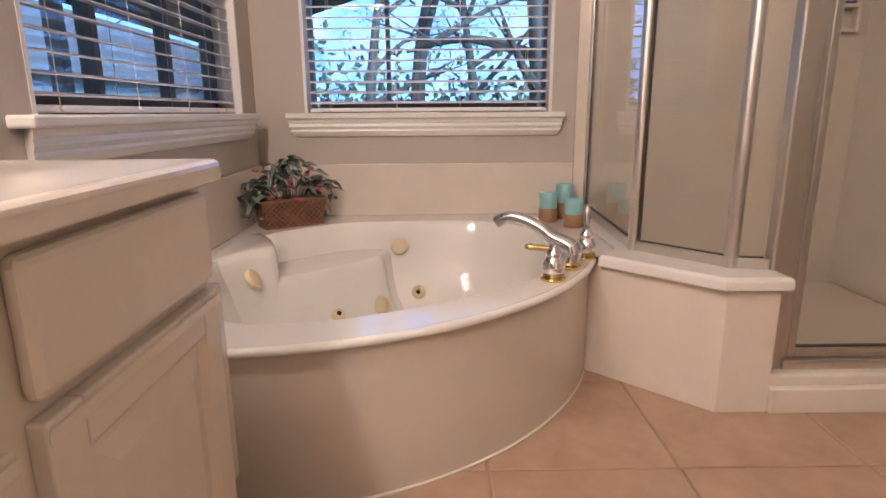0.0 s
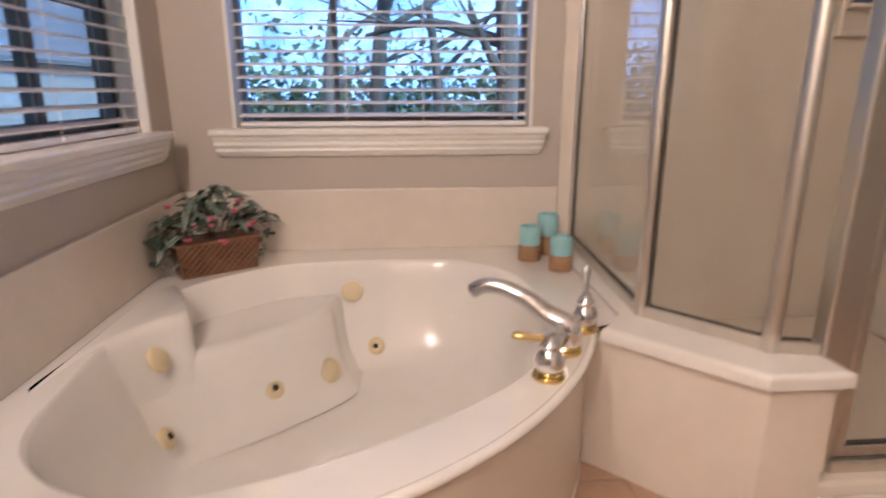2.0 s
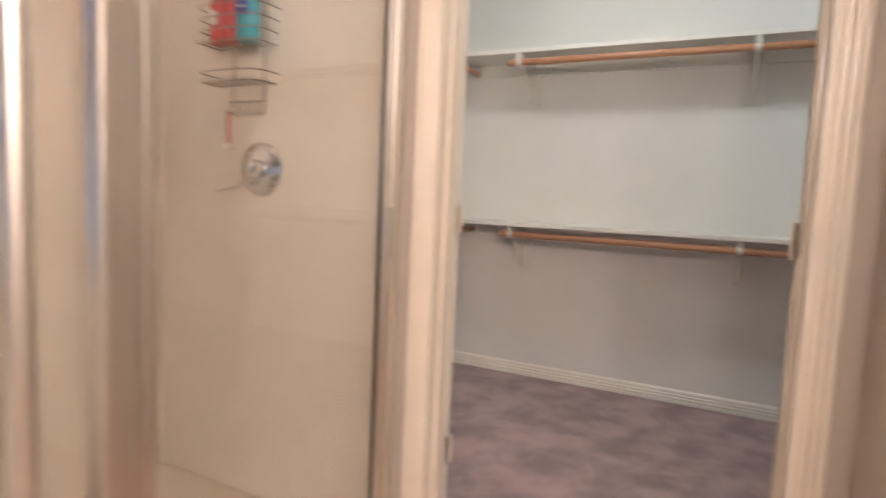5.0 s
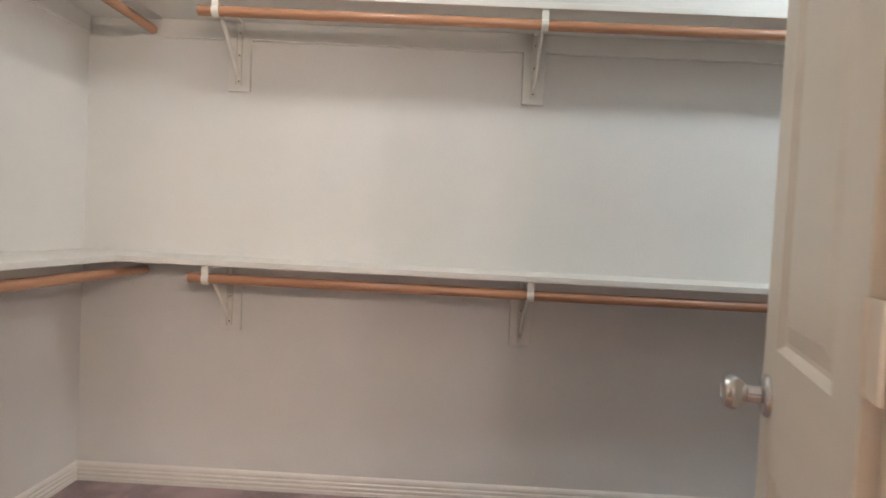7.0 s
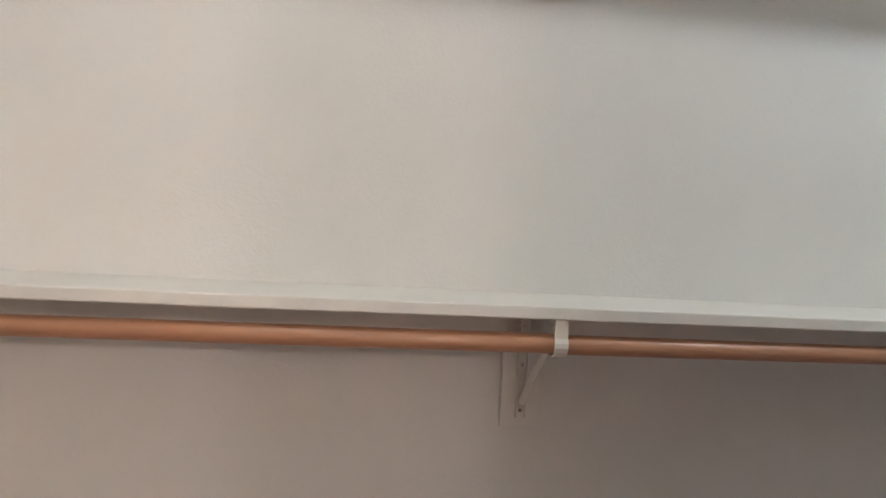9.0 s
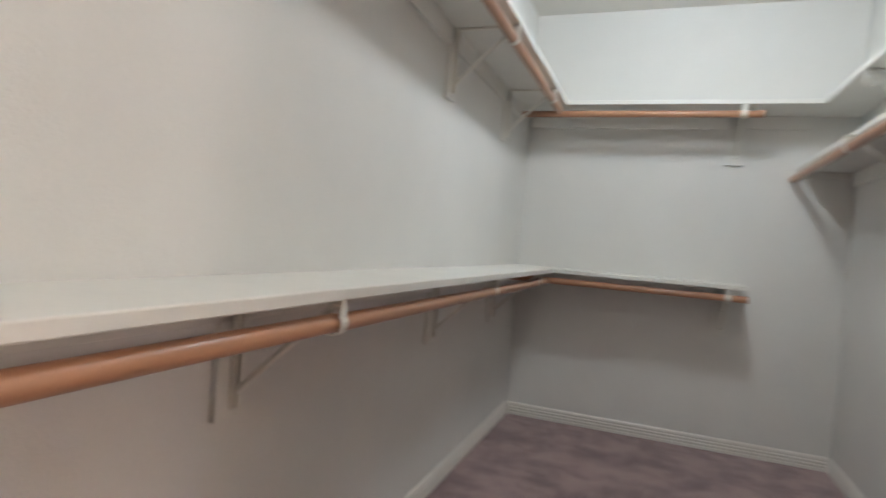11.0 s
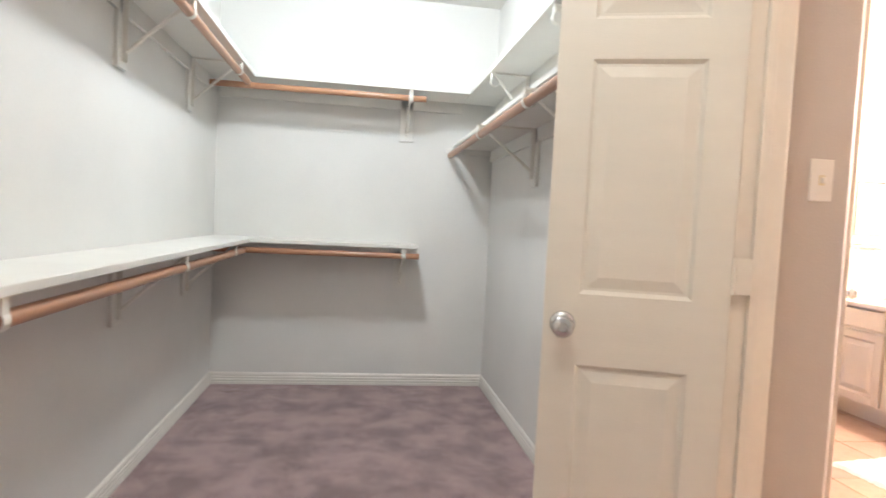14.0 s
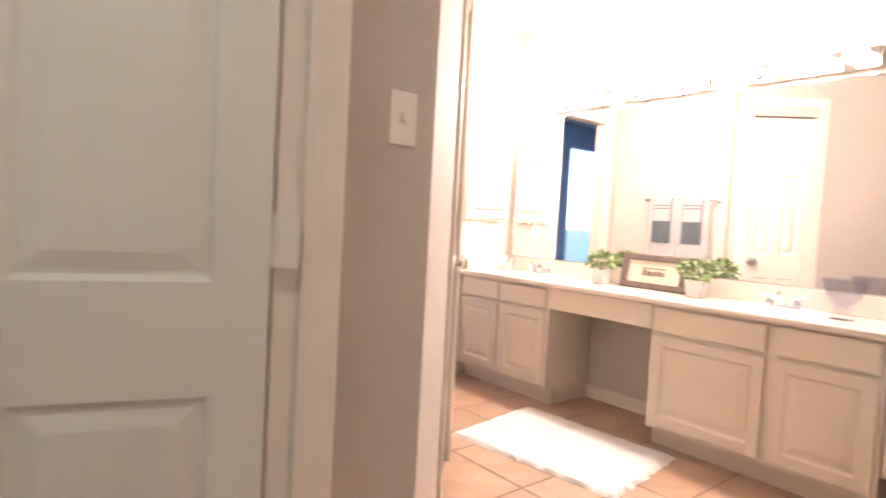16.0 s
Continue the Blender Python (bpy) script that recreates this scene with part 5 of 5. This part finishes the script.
for y in (1.57, 1.745):
    part("suction_cup", lathe([(0.004, 0), (0.012, 0.004), (0.016, 0.011)], (back - 0.003, y, 1.475), 14, axis=(1, 0, 0)), M["vinyl"], caddy)
razor = thing("razor", (back - 0.02, 1.725, 1.27), "coral plastic razor hanging on a caddy hook", "razor")
part("grip", tube(smooth_line([(back - 0.016, 1.727, 1.37), (back - 0.02, 1.727, 1.32), (back - 0.014, 1.727, 1.268)], 4), 0.0055, 8), M["razor_red"], razor)
part("head", box(back - 0.028, back - 0.012, 1.708, 1.748, 1.250, 1.268, 0.003), M["vinyl"], razor)


def bottle(x, y, z, r, h, flat, body, cap, label, stripe=None, cap_h=0.03):
    root = thing("shampoo_bottle", (x, y, z), label, "bottle", "shampoo bottles")
    bm = lathe([(r * 0.86, 0), (r, 0.008), (r, h * 0.72), (r * 0.86, h * 0.86), (r * 0.45, h * 0.93), (r * 0.42, h)], (0, 0, 0), 20)
    part("body", turned(bm, Matrix.Translation((x, y, z)) @ Matrix.Diagonal((flat, 1, 1, 1))), body, root, smooth=True)
    part("cap", lathe([(r * 0.5, h), (r * 0.5, h + cap_h), (r * 0.3, h + cap_h + 0.003)], (x, y, z), 16), cap, root, smooth=True)
    if stripe:
        part("label", box(x - r * flat - 0.0012, x - r * flat + 0.004, y - r * 0.62, y + r * 0.62, z + h * 0.36, z + h * 0.62, 0.001), stripe, root)
        part("label_line", box(x - r * flat - 0.0022, x - r * flat + 0.003, y - r * 0.4, y + r * 0.4, z + h * 0.47, z + h * 0.50), M["label_white"], root)


bz = 1.577
bottle(back - 0.052, 1.745, bz, 0.024, 0.17, 0.8, M["red_bottle"], M["red_bottle"], "slim red shampoo bottle in the wire caddy", M["label_white"], 0.03)
bottle(back - 0.055, 1.688, bz, 0.032, 0.18, 0.8, M["red_bottle"], M["red_bottle"], "rounded red shampoo bottle in the wire caddy", None, 0.035)
bottle(back - 0.055, 1.608, bz, 0.040, 0.21, 0.75, M["blue_bottle"], M["vinyl"], "turquoise body wash bottle with a navy label", M["label_blue"], 0.025)

NW = NORTH - 0.0215
niche = thing("soap_niche", (-0.50, NW, 1.14), "cream moulded corner soap niche with two ledges", "soap dish")
for x0, x1, z0, z1 in ((-0.585, -0.565, 1.14, 1.50), (-0.425, -0.405, 1.14, 1.50), (-0.565, -0.425, 1.48, 1.50), (-0.565, -0.425, 1.14, 1.16)):
    part("rim", box(x0, x1, NW - 0.045, NW, z0, z1, 0.006), M["marble"], niche)
part("ledge", box(-0.565, -0.425, NW - 0.055, NW, 1.235, 1.25, 0.004), M["marble"], niche)
rz = thing("razor", (-0.49, NW - 0.03, 1.25), "navy plastic razor lying on the soap ledge", "razor")
part("grip", tube([(-0.55, NW - 0.035, 1.256), (-0.50, NW - 0.03, 1.259), (-0.455, NW - 0.035, 1.257)], 0.006, 8), M["navy"], rz)
part("head", box(-0.46, -0.44, NW - 0.052, NW - 0.02, 1.2505, 1.262, 0.003), M["navy"], rz)

for ob in list(scene.objects):
    if ob.parent is None and ob.name.split(".")[0] in ("shower_valve", "overhead_shower", "shower_caddy", "shampoo_bottle", "razor") and ob.location.x > -0.45:
        ob.location.y -= 0.035

# ---- wall plates and wall cabinet ----
sw = thing("light_switch", (-0.508, JOG, 1.262), "ivory plastic light switch plate on the greige wall", "light switch")
part("plate", box(-0.543, -0.473, JOG + 0.0005, JOG + 0.006, 1.262, 1.378, 0.002), M["vinyl"], sw)
part("toggle", box(-0.514, -0.502, JOG + 0.006, JOG + 0.016, 1.312, 1.328, 0.002), M["vinyl"], sw)
part("slot", box(-0.517, -0.499, JOG + 0.0055, JOG + 0.0068, 1.306, 1.334), M["jet"], sw)
for z in (1.289, 1.351):
    part("screw", lathe([(0.003, 0), (0.003, 0.001)], (-0.508, JOG + 0.006, z), 8, axis=(0, 1, 0)), M["vinyl"], sw)
for (x, y, z, nrm) in ((-2.60, SOUTH, 1.02, (0, 1)), (-2.86, SOUTH, 1.03, (0, 1))):
    o = thing("power_outlet", (x, y, z), "ivory plastic outlet plate beside the vanity", "outlet", "outlet plates")
    part("plate", box(x - 0.035, x + 0.035, y + 0.0005, y + 0.006, z, z + 0.115, 0.002), M["vinyl"], o)
    for dz in (0.03, 0.07):
        part("socket", box(x - 0.016, x + 0.016, y + 0.006, y + 0.008, z + dz, z + dz + 0.026, 0.001), M["jet"], o)
mc = thing("medicine_cabinet", (-2.72, SOUTH, 1.12), "cream raised-panel wall cabinet over the counter", "cabinet")
part("body", box(-2.90, -2.48, SOUTH + 0.0005, SOUTH + 0.022, 1.12, 1.64, 0.004), M["cabinet"], mc)
bm = box(-2.88, -2.50, SOUTH + 0.022, SOUTH + 0.036, 1.14, 1.62, 0.004)
dm = part("door", bm, M["cabinet"], mc)
bm = bmesh.new()
raised_panel(bm, -2.835, -2.545, 1.19, 1.57, SOUTH + 0.0455, 1)
part("panel", bm, M["cabinet"], dm)
cup = thing("toothbrush_holder", (-2.75, SOUTH, 1.1), "chrome toothbrush and cup holder on the wall", "toothbrush holder")
part("mount", lathe([(0.022, 0), (0.02, 0.01), (0.008, 0.014)], (-2.75, SOUTH + 0.0005, 1.13), 18, axis=(0, 1, 0)), M["chrome"], cup, smooth=True)
part("ring", tube([(-2.75 + 0.035 * math.cos(a), SOUTH + 0.055 + 0.035 * math.sin(a), 1.12) for a in [2 * math.pi * j / 20 for j in range(21)]], 0.004, 8), M["chrome"], cup, smooth=True)
part("bar", tube([(-2.75, SOUTH + 0.012, 1.13), (-2.75, SOUTH + 0.02, 1.12)], 0.006, 8), M["chrome"], cup)

# ---- towels on the return wall ----
TX = DEND[0]
bar = thing("towel_bar", (TX - 0.04, -1.495, 1.36), "chrome towel bar on the greige wall", "towel bar")
part("rod", tube([(TX - 0.055, -1.80, 1.375), (TX - 0.055, -1.19, 1.375)], 0.008, 12), M["chrome"], bar, smooth=True)
for y in (-1.79, -1.20):
    part("post", lathe([(0.022, 0), (0.02, 0.012), (0.01, 0.018), (0.01, 0.06)], (TX - 0.0005, y, 1.375), 18, axis=(-1, 0, 0)), M["chrome"], bar, smooth=True)


def towel(y0, y1, z_low, out, material_, label, stripes=None, z_top=1.384):
    root = thing("hanging_towel", (TX - 0.055, (y0 + y1) / 2, z_low), label, "towel", "hanging towels")
    bm = bmesh.new()
    n_ = 14
    prof = [(out, z_low), (out + 0.002, 1.2), (out, 1.36), (out * 0.6, z_top + out * 0.3), (0, z_top + out * 0.45), (-out * 0.6, z_top + out * 0.3), (-out, 1.36), (-out, z_low + 0.05)]
    grid_ = []
    for j in range(n_ + 1):
        y = y0 + (y1 - y0) * j / n_
        wv = 0.002 * math.sin(j * 1.3) + 0.001 * math.sin(j * 2.9)
        grid_.append([bm.verts.new((TX - 0.055 - o + (wv if z < 1.34 else 0), y, z)) for o, z in prof])
    for a_, b_ in zip(grid_, grid_[1:]):
        for j in range(len(prof) - 1):
            bm.faces.new((a_[j], a_[j + 1], b_[j + 1], b_[j]))
    bmesh.ops.solidify(bm, geom=bm.faces[:], thickness=0.003)
    t = part("cloth", bm, material_, root, smooth=True)
    if stripes:
        for z in stripes:
            part("stripe", box(TX - 0.055 - out - 0.0065, TX - 0.055 - out - 0.0035, y0 + 0.004, y1 - 0.004, z, z + 0.008), M["towel_grey"], root, "grey woven stripe")


for yc in (-1.63, -1.37):
    towel(yc - 0.125, yc + 0.125, 0.90, 0.016, M["towel_white"], "folded white bath towel over the towel bar")
    towel(yc - 0.085, yc + 0.085, 1.02, 0.024, M["towel_grey"], "slate grey hand towel layered over a white one")
    towel(yc - 0.075, yc + 0.075, 1.27, 0.032, M["towel_white"], "small white washcloth with two grey stripes", (1.30, 1.325))

# ---- rug ----
rug = thing("bath_rug", (-2.09, -0.86, 0.0), "white shaggy cotton bath rug on the tile floor", "rug")
bm = bmesh.new()
nu, nv = 44, 60
gr = []
c00, c10, c01, c11 = Vector((-1.71, -1.26)), Vector((-2.39, -1.36)), Vector((-1.82, -0.355)), Vector((-2.45, -0.445))
for i in range(nu + 1):
    row = []
    for j in range(nv + 1):
        u, v = i / nu, j / nv
        p = (c00 * (1 - u) + c10 * u) * (1 - v) + (c01 * (1 - u) + c11 * u) * v
        edge = min(u, 1 - u, v, 1 - v)
        wob = Vector((rnd.uniform(-1, 1), rnd.uniform(-1, 1))) * (0.010 if edge == 0 else 0.004)
        row.append(bm.verts.new((p.x + wob.x, p.y + wob.y, 0.002 if edge == 0 else 0.018 + rnd.uniform(-0.003, 0.005))))
    gr.append(row)
for i in range(nu):
    for j in range(nv):
        bm.faces.new((gr[i][j], gr[i + 1][j], gr[i + 1][j + 1], gr[i][j + 1]))
part("surface", bm, M["rug"], rug, smooth=True)

# ---- things on the counter ----
small_leaf = leaf_mesh("leaf", 0.034, 0.022, 0.4, M["leaf_light"])
for (x, y, s_) in ((-2.80, -1.19, 1.0), (-2.79, -0.575, 1.12)):
    pl = thing("potted_plant", (x, y, COUNTER), "small green leafy plant in a white square pot", "potted plant", "counter plants")
    part("pot", turned(lathe([(0.052, 0), (0.062, 0.085), (0.064, 0.09), (0.057, 0.09), (0.054, 0.08), (0.001, 0.079)], (0, 0, 0), 4), pose(x, y, COUNTER, 0, 0, 45)), M["pot"], pl)
    for j in range(120):
        d = Vector((rnd.gauss(0, 1), rnd.gauss(0, 1), rnd.gauss(0.35, 0.8))).normalized()
        r_ = rnd.uniform(0.5, 1.0)
        lf = new("leaf", small_leaf)
        lf.parent = pl
        q = d.to_track_quat("Y", "Z").to_matrix().to_4x4()
        lf.matrix_basis = Matrix.Translation((d.x * 0.085 * r_ * s_, d.y * 0.085 * r_ * s_, 0.135 + d.z * 0.055 * r_)) @ q @ pose(0, 0, 0, rnd.uniform(-30, 30), rnd.uniform(-60, 60), 0)
    bm = bmesh.new()
    for j in range(9):
        a = j * 0.7
        tube([(x, y, COUNTER + 0.075), (x + 0.05 * math.cos(a), y + 0.05 * math.sin(a), COUNTER + 0.14)], 0.002, 5, bm=bm)
    part("stems", bm, M["stem"], pl)
sg = thing("framed_sign", (-2.84, -0.87, COUNTER), "brown framed ivory sign leaning on the backsplash", "sign")
sm = pose(-2.84, -0.87, COUNTER + 0.002, 0, 0, 0) @ pose(0, 0, 0, 0, -12, 0)
for y0, y1, z0, z1 in ((-0.21, 0.21, 0, 0.035), (-0.21, 0.21, 0.165, 0.20), (-0.21, -0.165, 0.035, 0.165), (0.165, 0.21, 0.035, 0.165)):
    part("frame", turned(box(-0.012, 0.012, y0, y1, z0, z1, 0.004), sm), M["sign_frame"], sg)
face = part("face", turned(box(-0.008, 0.004, -0.165, 0.165, 0.035, 0.165), sm), M["sign_face"], sg)
bm = box(0.0045, 0.006, -0.075, 0.075, 0.118, 0.124)
for y0, y1, h in ((-0.07, -0.045, 0.035), (-0.038, -0.012, 0.026), (-0.004, 0.02, 0.026), (0.028, 0.05, 0.03), (0.056, 0.072, 0.026)):
    box(0.0045, 0.006, y0, y1, 0.078, 0.078 + h, bm=bm)
part("lettering", turned(bm, sm), M["sign_frame"], face)
vs = thing("glass_bowl", (-2.72, 0.12, COUNTER), "cut crystal footed vase standing on the counter", "vase")
part("bowl", lathe([(0.05, 0), (0.05, 0.012), (0.03, 0.03), (0.045, 0.06), (0.07, 0.10), (0.085, 0.15), (0.09, 0.175), (0.084, 0.175), (0.064, 0.10), (0.02, 0.05)], (-2.72, 0.12, COUNTER), 12), M["crystal"], vs)
dc = thing("soap_dispenser", (-2.85, -2.02, COUNTER), "small chrome cup with bottles beside the sink", "cup")
part("cup", lathe([(0.03, 0), (0.034, 0.10), (0.031, 0.10), (0.028, 0.01)], (-2.85, -2.02, COUNTER), 18), M["chrome"], dc, smooth=True)

# ---- outside ----
structure("ground", box(-300, 300, -300, 300, -0.6, -0.35), M["lawn"], "dim lawn around the house reaching the horizon", "ground")


def tree(x, y, h, r, lean, seed, crown_r):
    rn = random.Random(seed)
    root = thing("tree", (x, y, -0.35), "bare-limbed garden tree with sparse green leaves", "tree", "garden trees")
    base = Vector((x, y, -0.4))
    topp = base + Vector((lean[0], lean[1], h))
    line = smooth_line([base, base + Vector((lean[0] * 0.1, lean[1] * 0.1, h * 0.35)), base + Vector((lean[0] * 0.6, lean[1] * 0.5, h * 0.7)), topp], 5)
    part("trunk", tube(line, r, 9, radii=[r * (1 - 0.75 * i / len(line)) for i in range(len(line))]), M["bark"], root, smooth=True)
    limbs = bmesh.new()
    tips = []
    for j in range(8):
        s = line[rn.randint(4, len(line) - 2)]
        d = Vector((rn.uniform(-1, 1), rn.uniform(-0.6, 0.6), rn.uniform(0.05, 0.8))).normalized()
        ln = rn.uniform(0.9, 1.9) * crown_r / 1.7
        e = s + d * ln
        m_ = s + d * ln * 0.5 + Vector((0, 0, rn.uniform(-0.15, 0.25)))
        tube(smooth_line([s, m_, e], 4), 0.05, 6, bm=limbs, radii=[0.075 * (1 - 0.09 * i) * r / 0.16 for i in range(9)])
        for q in range(3):
            d2 = (d + Vector((rn.uniform(-1, 1), rn.uniform(-1, 1), rn.uniform(-0.5, 0.8)))).normalized()
            e2 = m_ + (e - m_) * rn.random() + d2 * ln * 0.55
            tube([m_ + (e - m_) * rn.random() * 0.6, e2], 0.018, 5, bm=limbs, radii=[0.024, 0.008])
            tips.append(e2)
        tips.append(e)
    part("limbs", limbs, M["bark"], root)
    vs_, fs_ = [], []
    for tpt in tips:
        for j in range(90):
            c = tpt + Vector((rn.gauss(0, 0.3), rn.gauss(0, 0.3), rn.gauss(0, 0.24)))
            a, b = Vector((rn.gauss(0, 1), rn.gauss(0, 1), rn.gauss(0, 1))).normalized() * 0.021, Vector((rn.gauss(0, 1), rn.gauss(0, 1), rn.gauss(0, 1))).normalized() * 0.013
            k0 = len(vs_)
            vs_ += [c - a, c + b, c + a, c - b]
            fs_.append((k0, k0 + 1, k0 + 2, k0 + 3))
    me = bpy.data.meshes.new("crown")
    me.from_pydata([tuple(v - Vector((x, y, -0.35))) for v in vs_], [], fs_)
    me.materials.append(M["foliage"])
    cr = new("crown", me)
    cr.parent = root
    return root


tree(-0.95, 6.2, 5.2, 0.16, (-0.35, 0.2), 3, 2.0)
tree(-2.45, 8.2, 6.0, 0.13, (0.9, 0.4), 8, 2.2)
tree(-5.3, 9.5, 6.0, 0.15, (0.5, 0.2), 12, 2.4)
tree(0.9, 10.5, 6.5, 0.17, (-0.6, 0.3), 21, 2.6)
tree(-3.6, 12.5, 5.0, 0.15, (0.4, 0.3), 33, 2.6)
tree(-1.2, 13.5, 4.6, 0.15, (-0.4, 0.2), 41, 2.6)
hedge = random.Random(9)
vs_, fs_ = [], []
for j in range(9000):
    c = Vector((hedge.uniform(-12, 6), 15.0 + hedge.gauss(0, 0.8), -0.3 + abs(hedge.gauss(0, 1.0))))
    a, b = [Vector((hedge.gauss(0, 1), hedge.gauss(0, 1), hedge.gauss(0, 1))).normalized() * s_ for s_ in (0.14, 0.09)]
    k0 = len(vs_)
    vs_ += [c - a, c + b, c + a, c - b]
    fs_.append((k0, k0 + 1, k0 + 2, k0 + 3))
me = bpy.data.meshes.new("shrubs")
me.from_pydata([tuple(v) for v in vs_], [], fs_)
me.materials.append(M["foliage"])
tagged(new("shrubs", me), "loose row of green shrubs at the garden's end", "shrubs", kind="stuff")

# added glowing sheet, stands in for bright haze and low sky behind the trees
structure("backdrop", box(-90, 90, 55, 55.2, -0.4, 26), M["haze_glow"], "self-lit blue sheet painted as hazy distant woods", "backdrop")
porch = thing("porch_cover", (-4.2, 1.0, -0.35), "dark timber porch cover with posts beside the house", "porch")
bm = bmesh.new()
for z_ in (0.0, 0.1):
    for x_, zz in ((-3.15, 2.5), (-5.4, 1.78)):
        for y_ in (-3.5, 8.6):
            bm.verts.new((x_, y_, zz + z_))
bm.verts.ensure_lookup_table()
for f in ((0, 1, 3, 2), (4, 6, 7, 5), (0, 4, 5, 1), (2, 3, 7, 6), (0, 2, 6, 4), (1, 5, 7, 3)):
    bm.faces.new([bm.verts[i] for i in f])
part("roof", bm, M["roof"], porch)
for y in (-1.2, 1.35, 2.7, 4.6, 8.4):
    part("post", box(-5.36, -5.24, y - 0.06, y + 0.06, -0.35, 1.80, 0.005), M["fence"], porch)
shed = thing("garden_shed", (-8.5, 2.0, -0.35), "pale sided shed with a grey shingled roof", "shed")
part("wall", box(-9.6, -7.4, -2.5, 17.0, -0.35, 1.35, 0.01), M["siding"], shed)
bm = prism([(-0.05, 0), (2.3, 0), (2.3, 0.06), (1.15, 1.25), (-0.05, 0.06)], -2.7, 17.2)
part("roof", turned(bm, Matrix(((-1, 0, 0, -7.33), (0, 0, 1, 0), (0, 1, 0, 1.351), (0, 0, 0, 1)))), M["shingle"], shed)
fence = thing("garden_fence", (-13.0, 1.0, -0.35), "weathered grey board fence in the garden", "fence")
fm = mesh_of(box(-0.011, 0.011, -0.07, 0.07, 0, 1.75, 0.003), M["fence"], "board")
for j in range(75):
    bd = new("board", fm)
    bd.parent = fence
    bd.location = (0, -5.0 + j * 0.145, 0)

# ---- floor tiles ----
tile_full = mesh_of(box(-0.2255, 0.2255, -0.2255, 0.2255, -0.006, 0.0, 0.0025, seg=1), M["tile"], "tile")
P = 0.457
for i in range(-3, 6):
    for j in range(-8, 4):
        x0, y0 = -2.04 + P * i + 0.003, 0.725 + P * j + 0.003
        x1, y1 = x0 + 0.451, y0 + 0.451
        cx0, cx1, cy0, cy1 = max(x0, WEST), min(x1, FACE + 0.065), max(y0, SOUTH), min(y1, 1.30)
        if cx1 - cx0 < 0.03 or cy1 - cy0 < 0.03:
            continue
        whole = cx1 - cx0 > 0.449 and cy1 - cy0 > 0.449
        me = tile_full if whole else mesh_of(box((cx0 - cx1) / 2, (cx1 - cx0) / 2, (cy0 - cy1) / 2, (cy1 - cy0) / 2, -0.006, 0.0, 0.0025, seg=1), M["tile"], "tile")
        t = new("tile", me)
        t.parent = floor
        t.location = ((cx0 + cx1) / 2, (cy0 + cy1) / 2, 0)
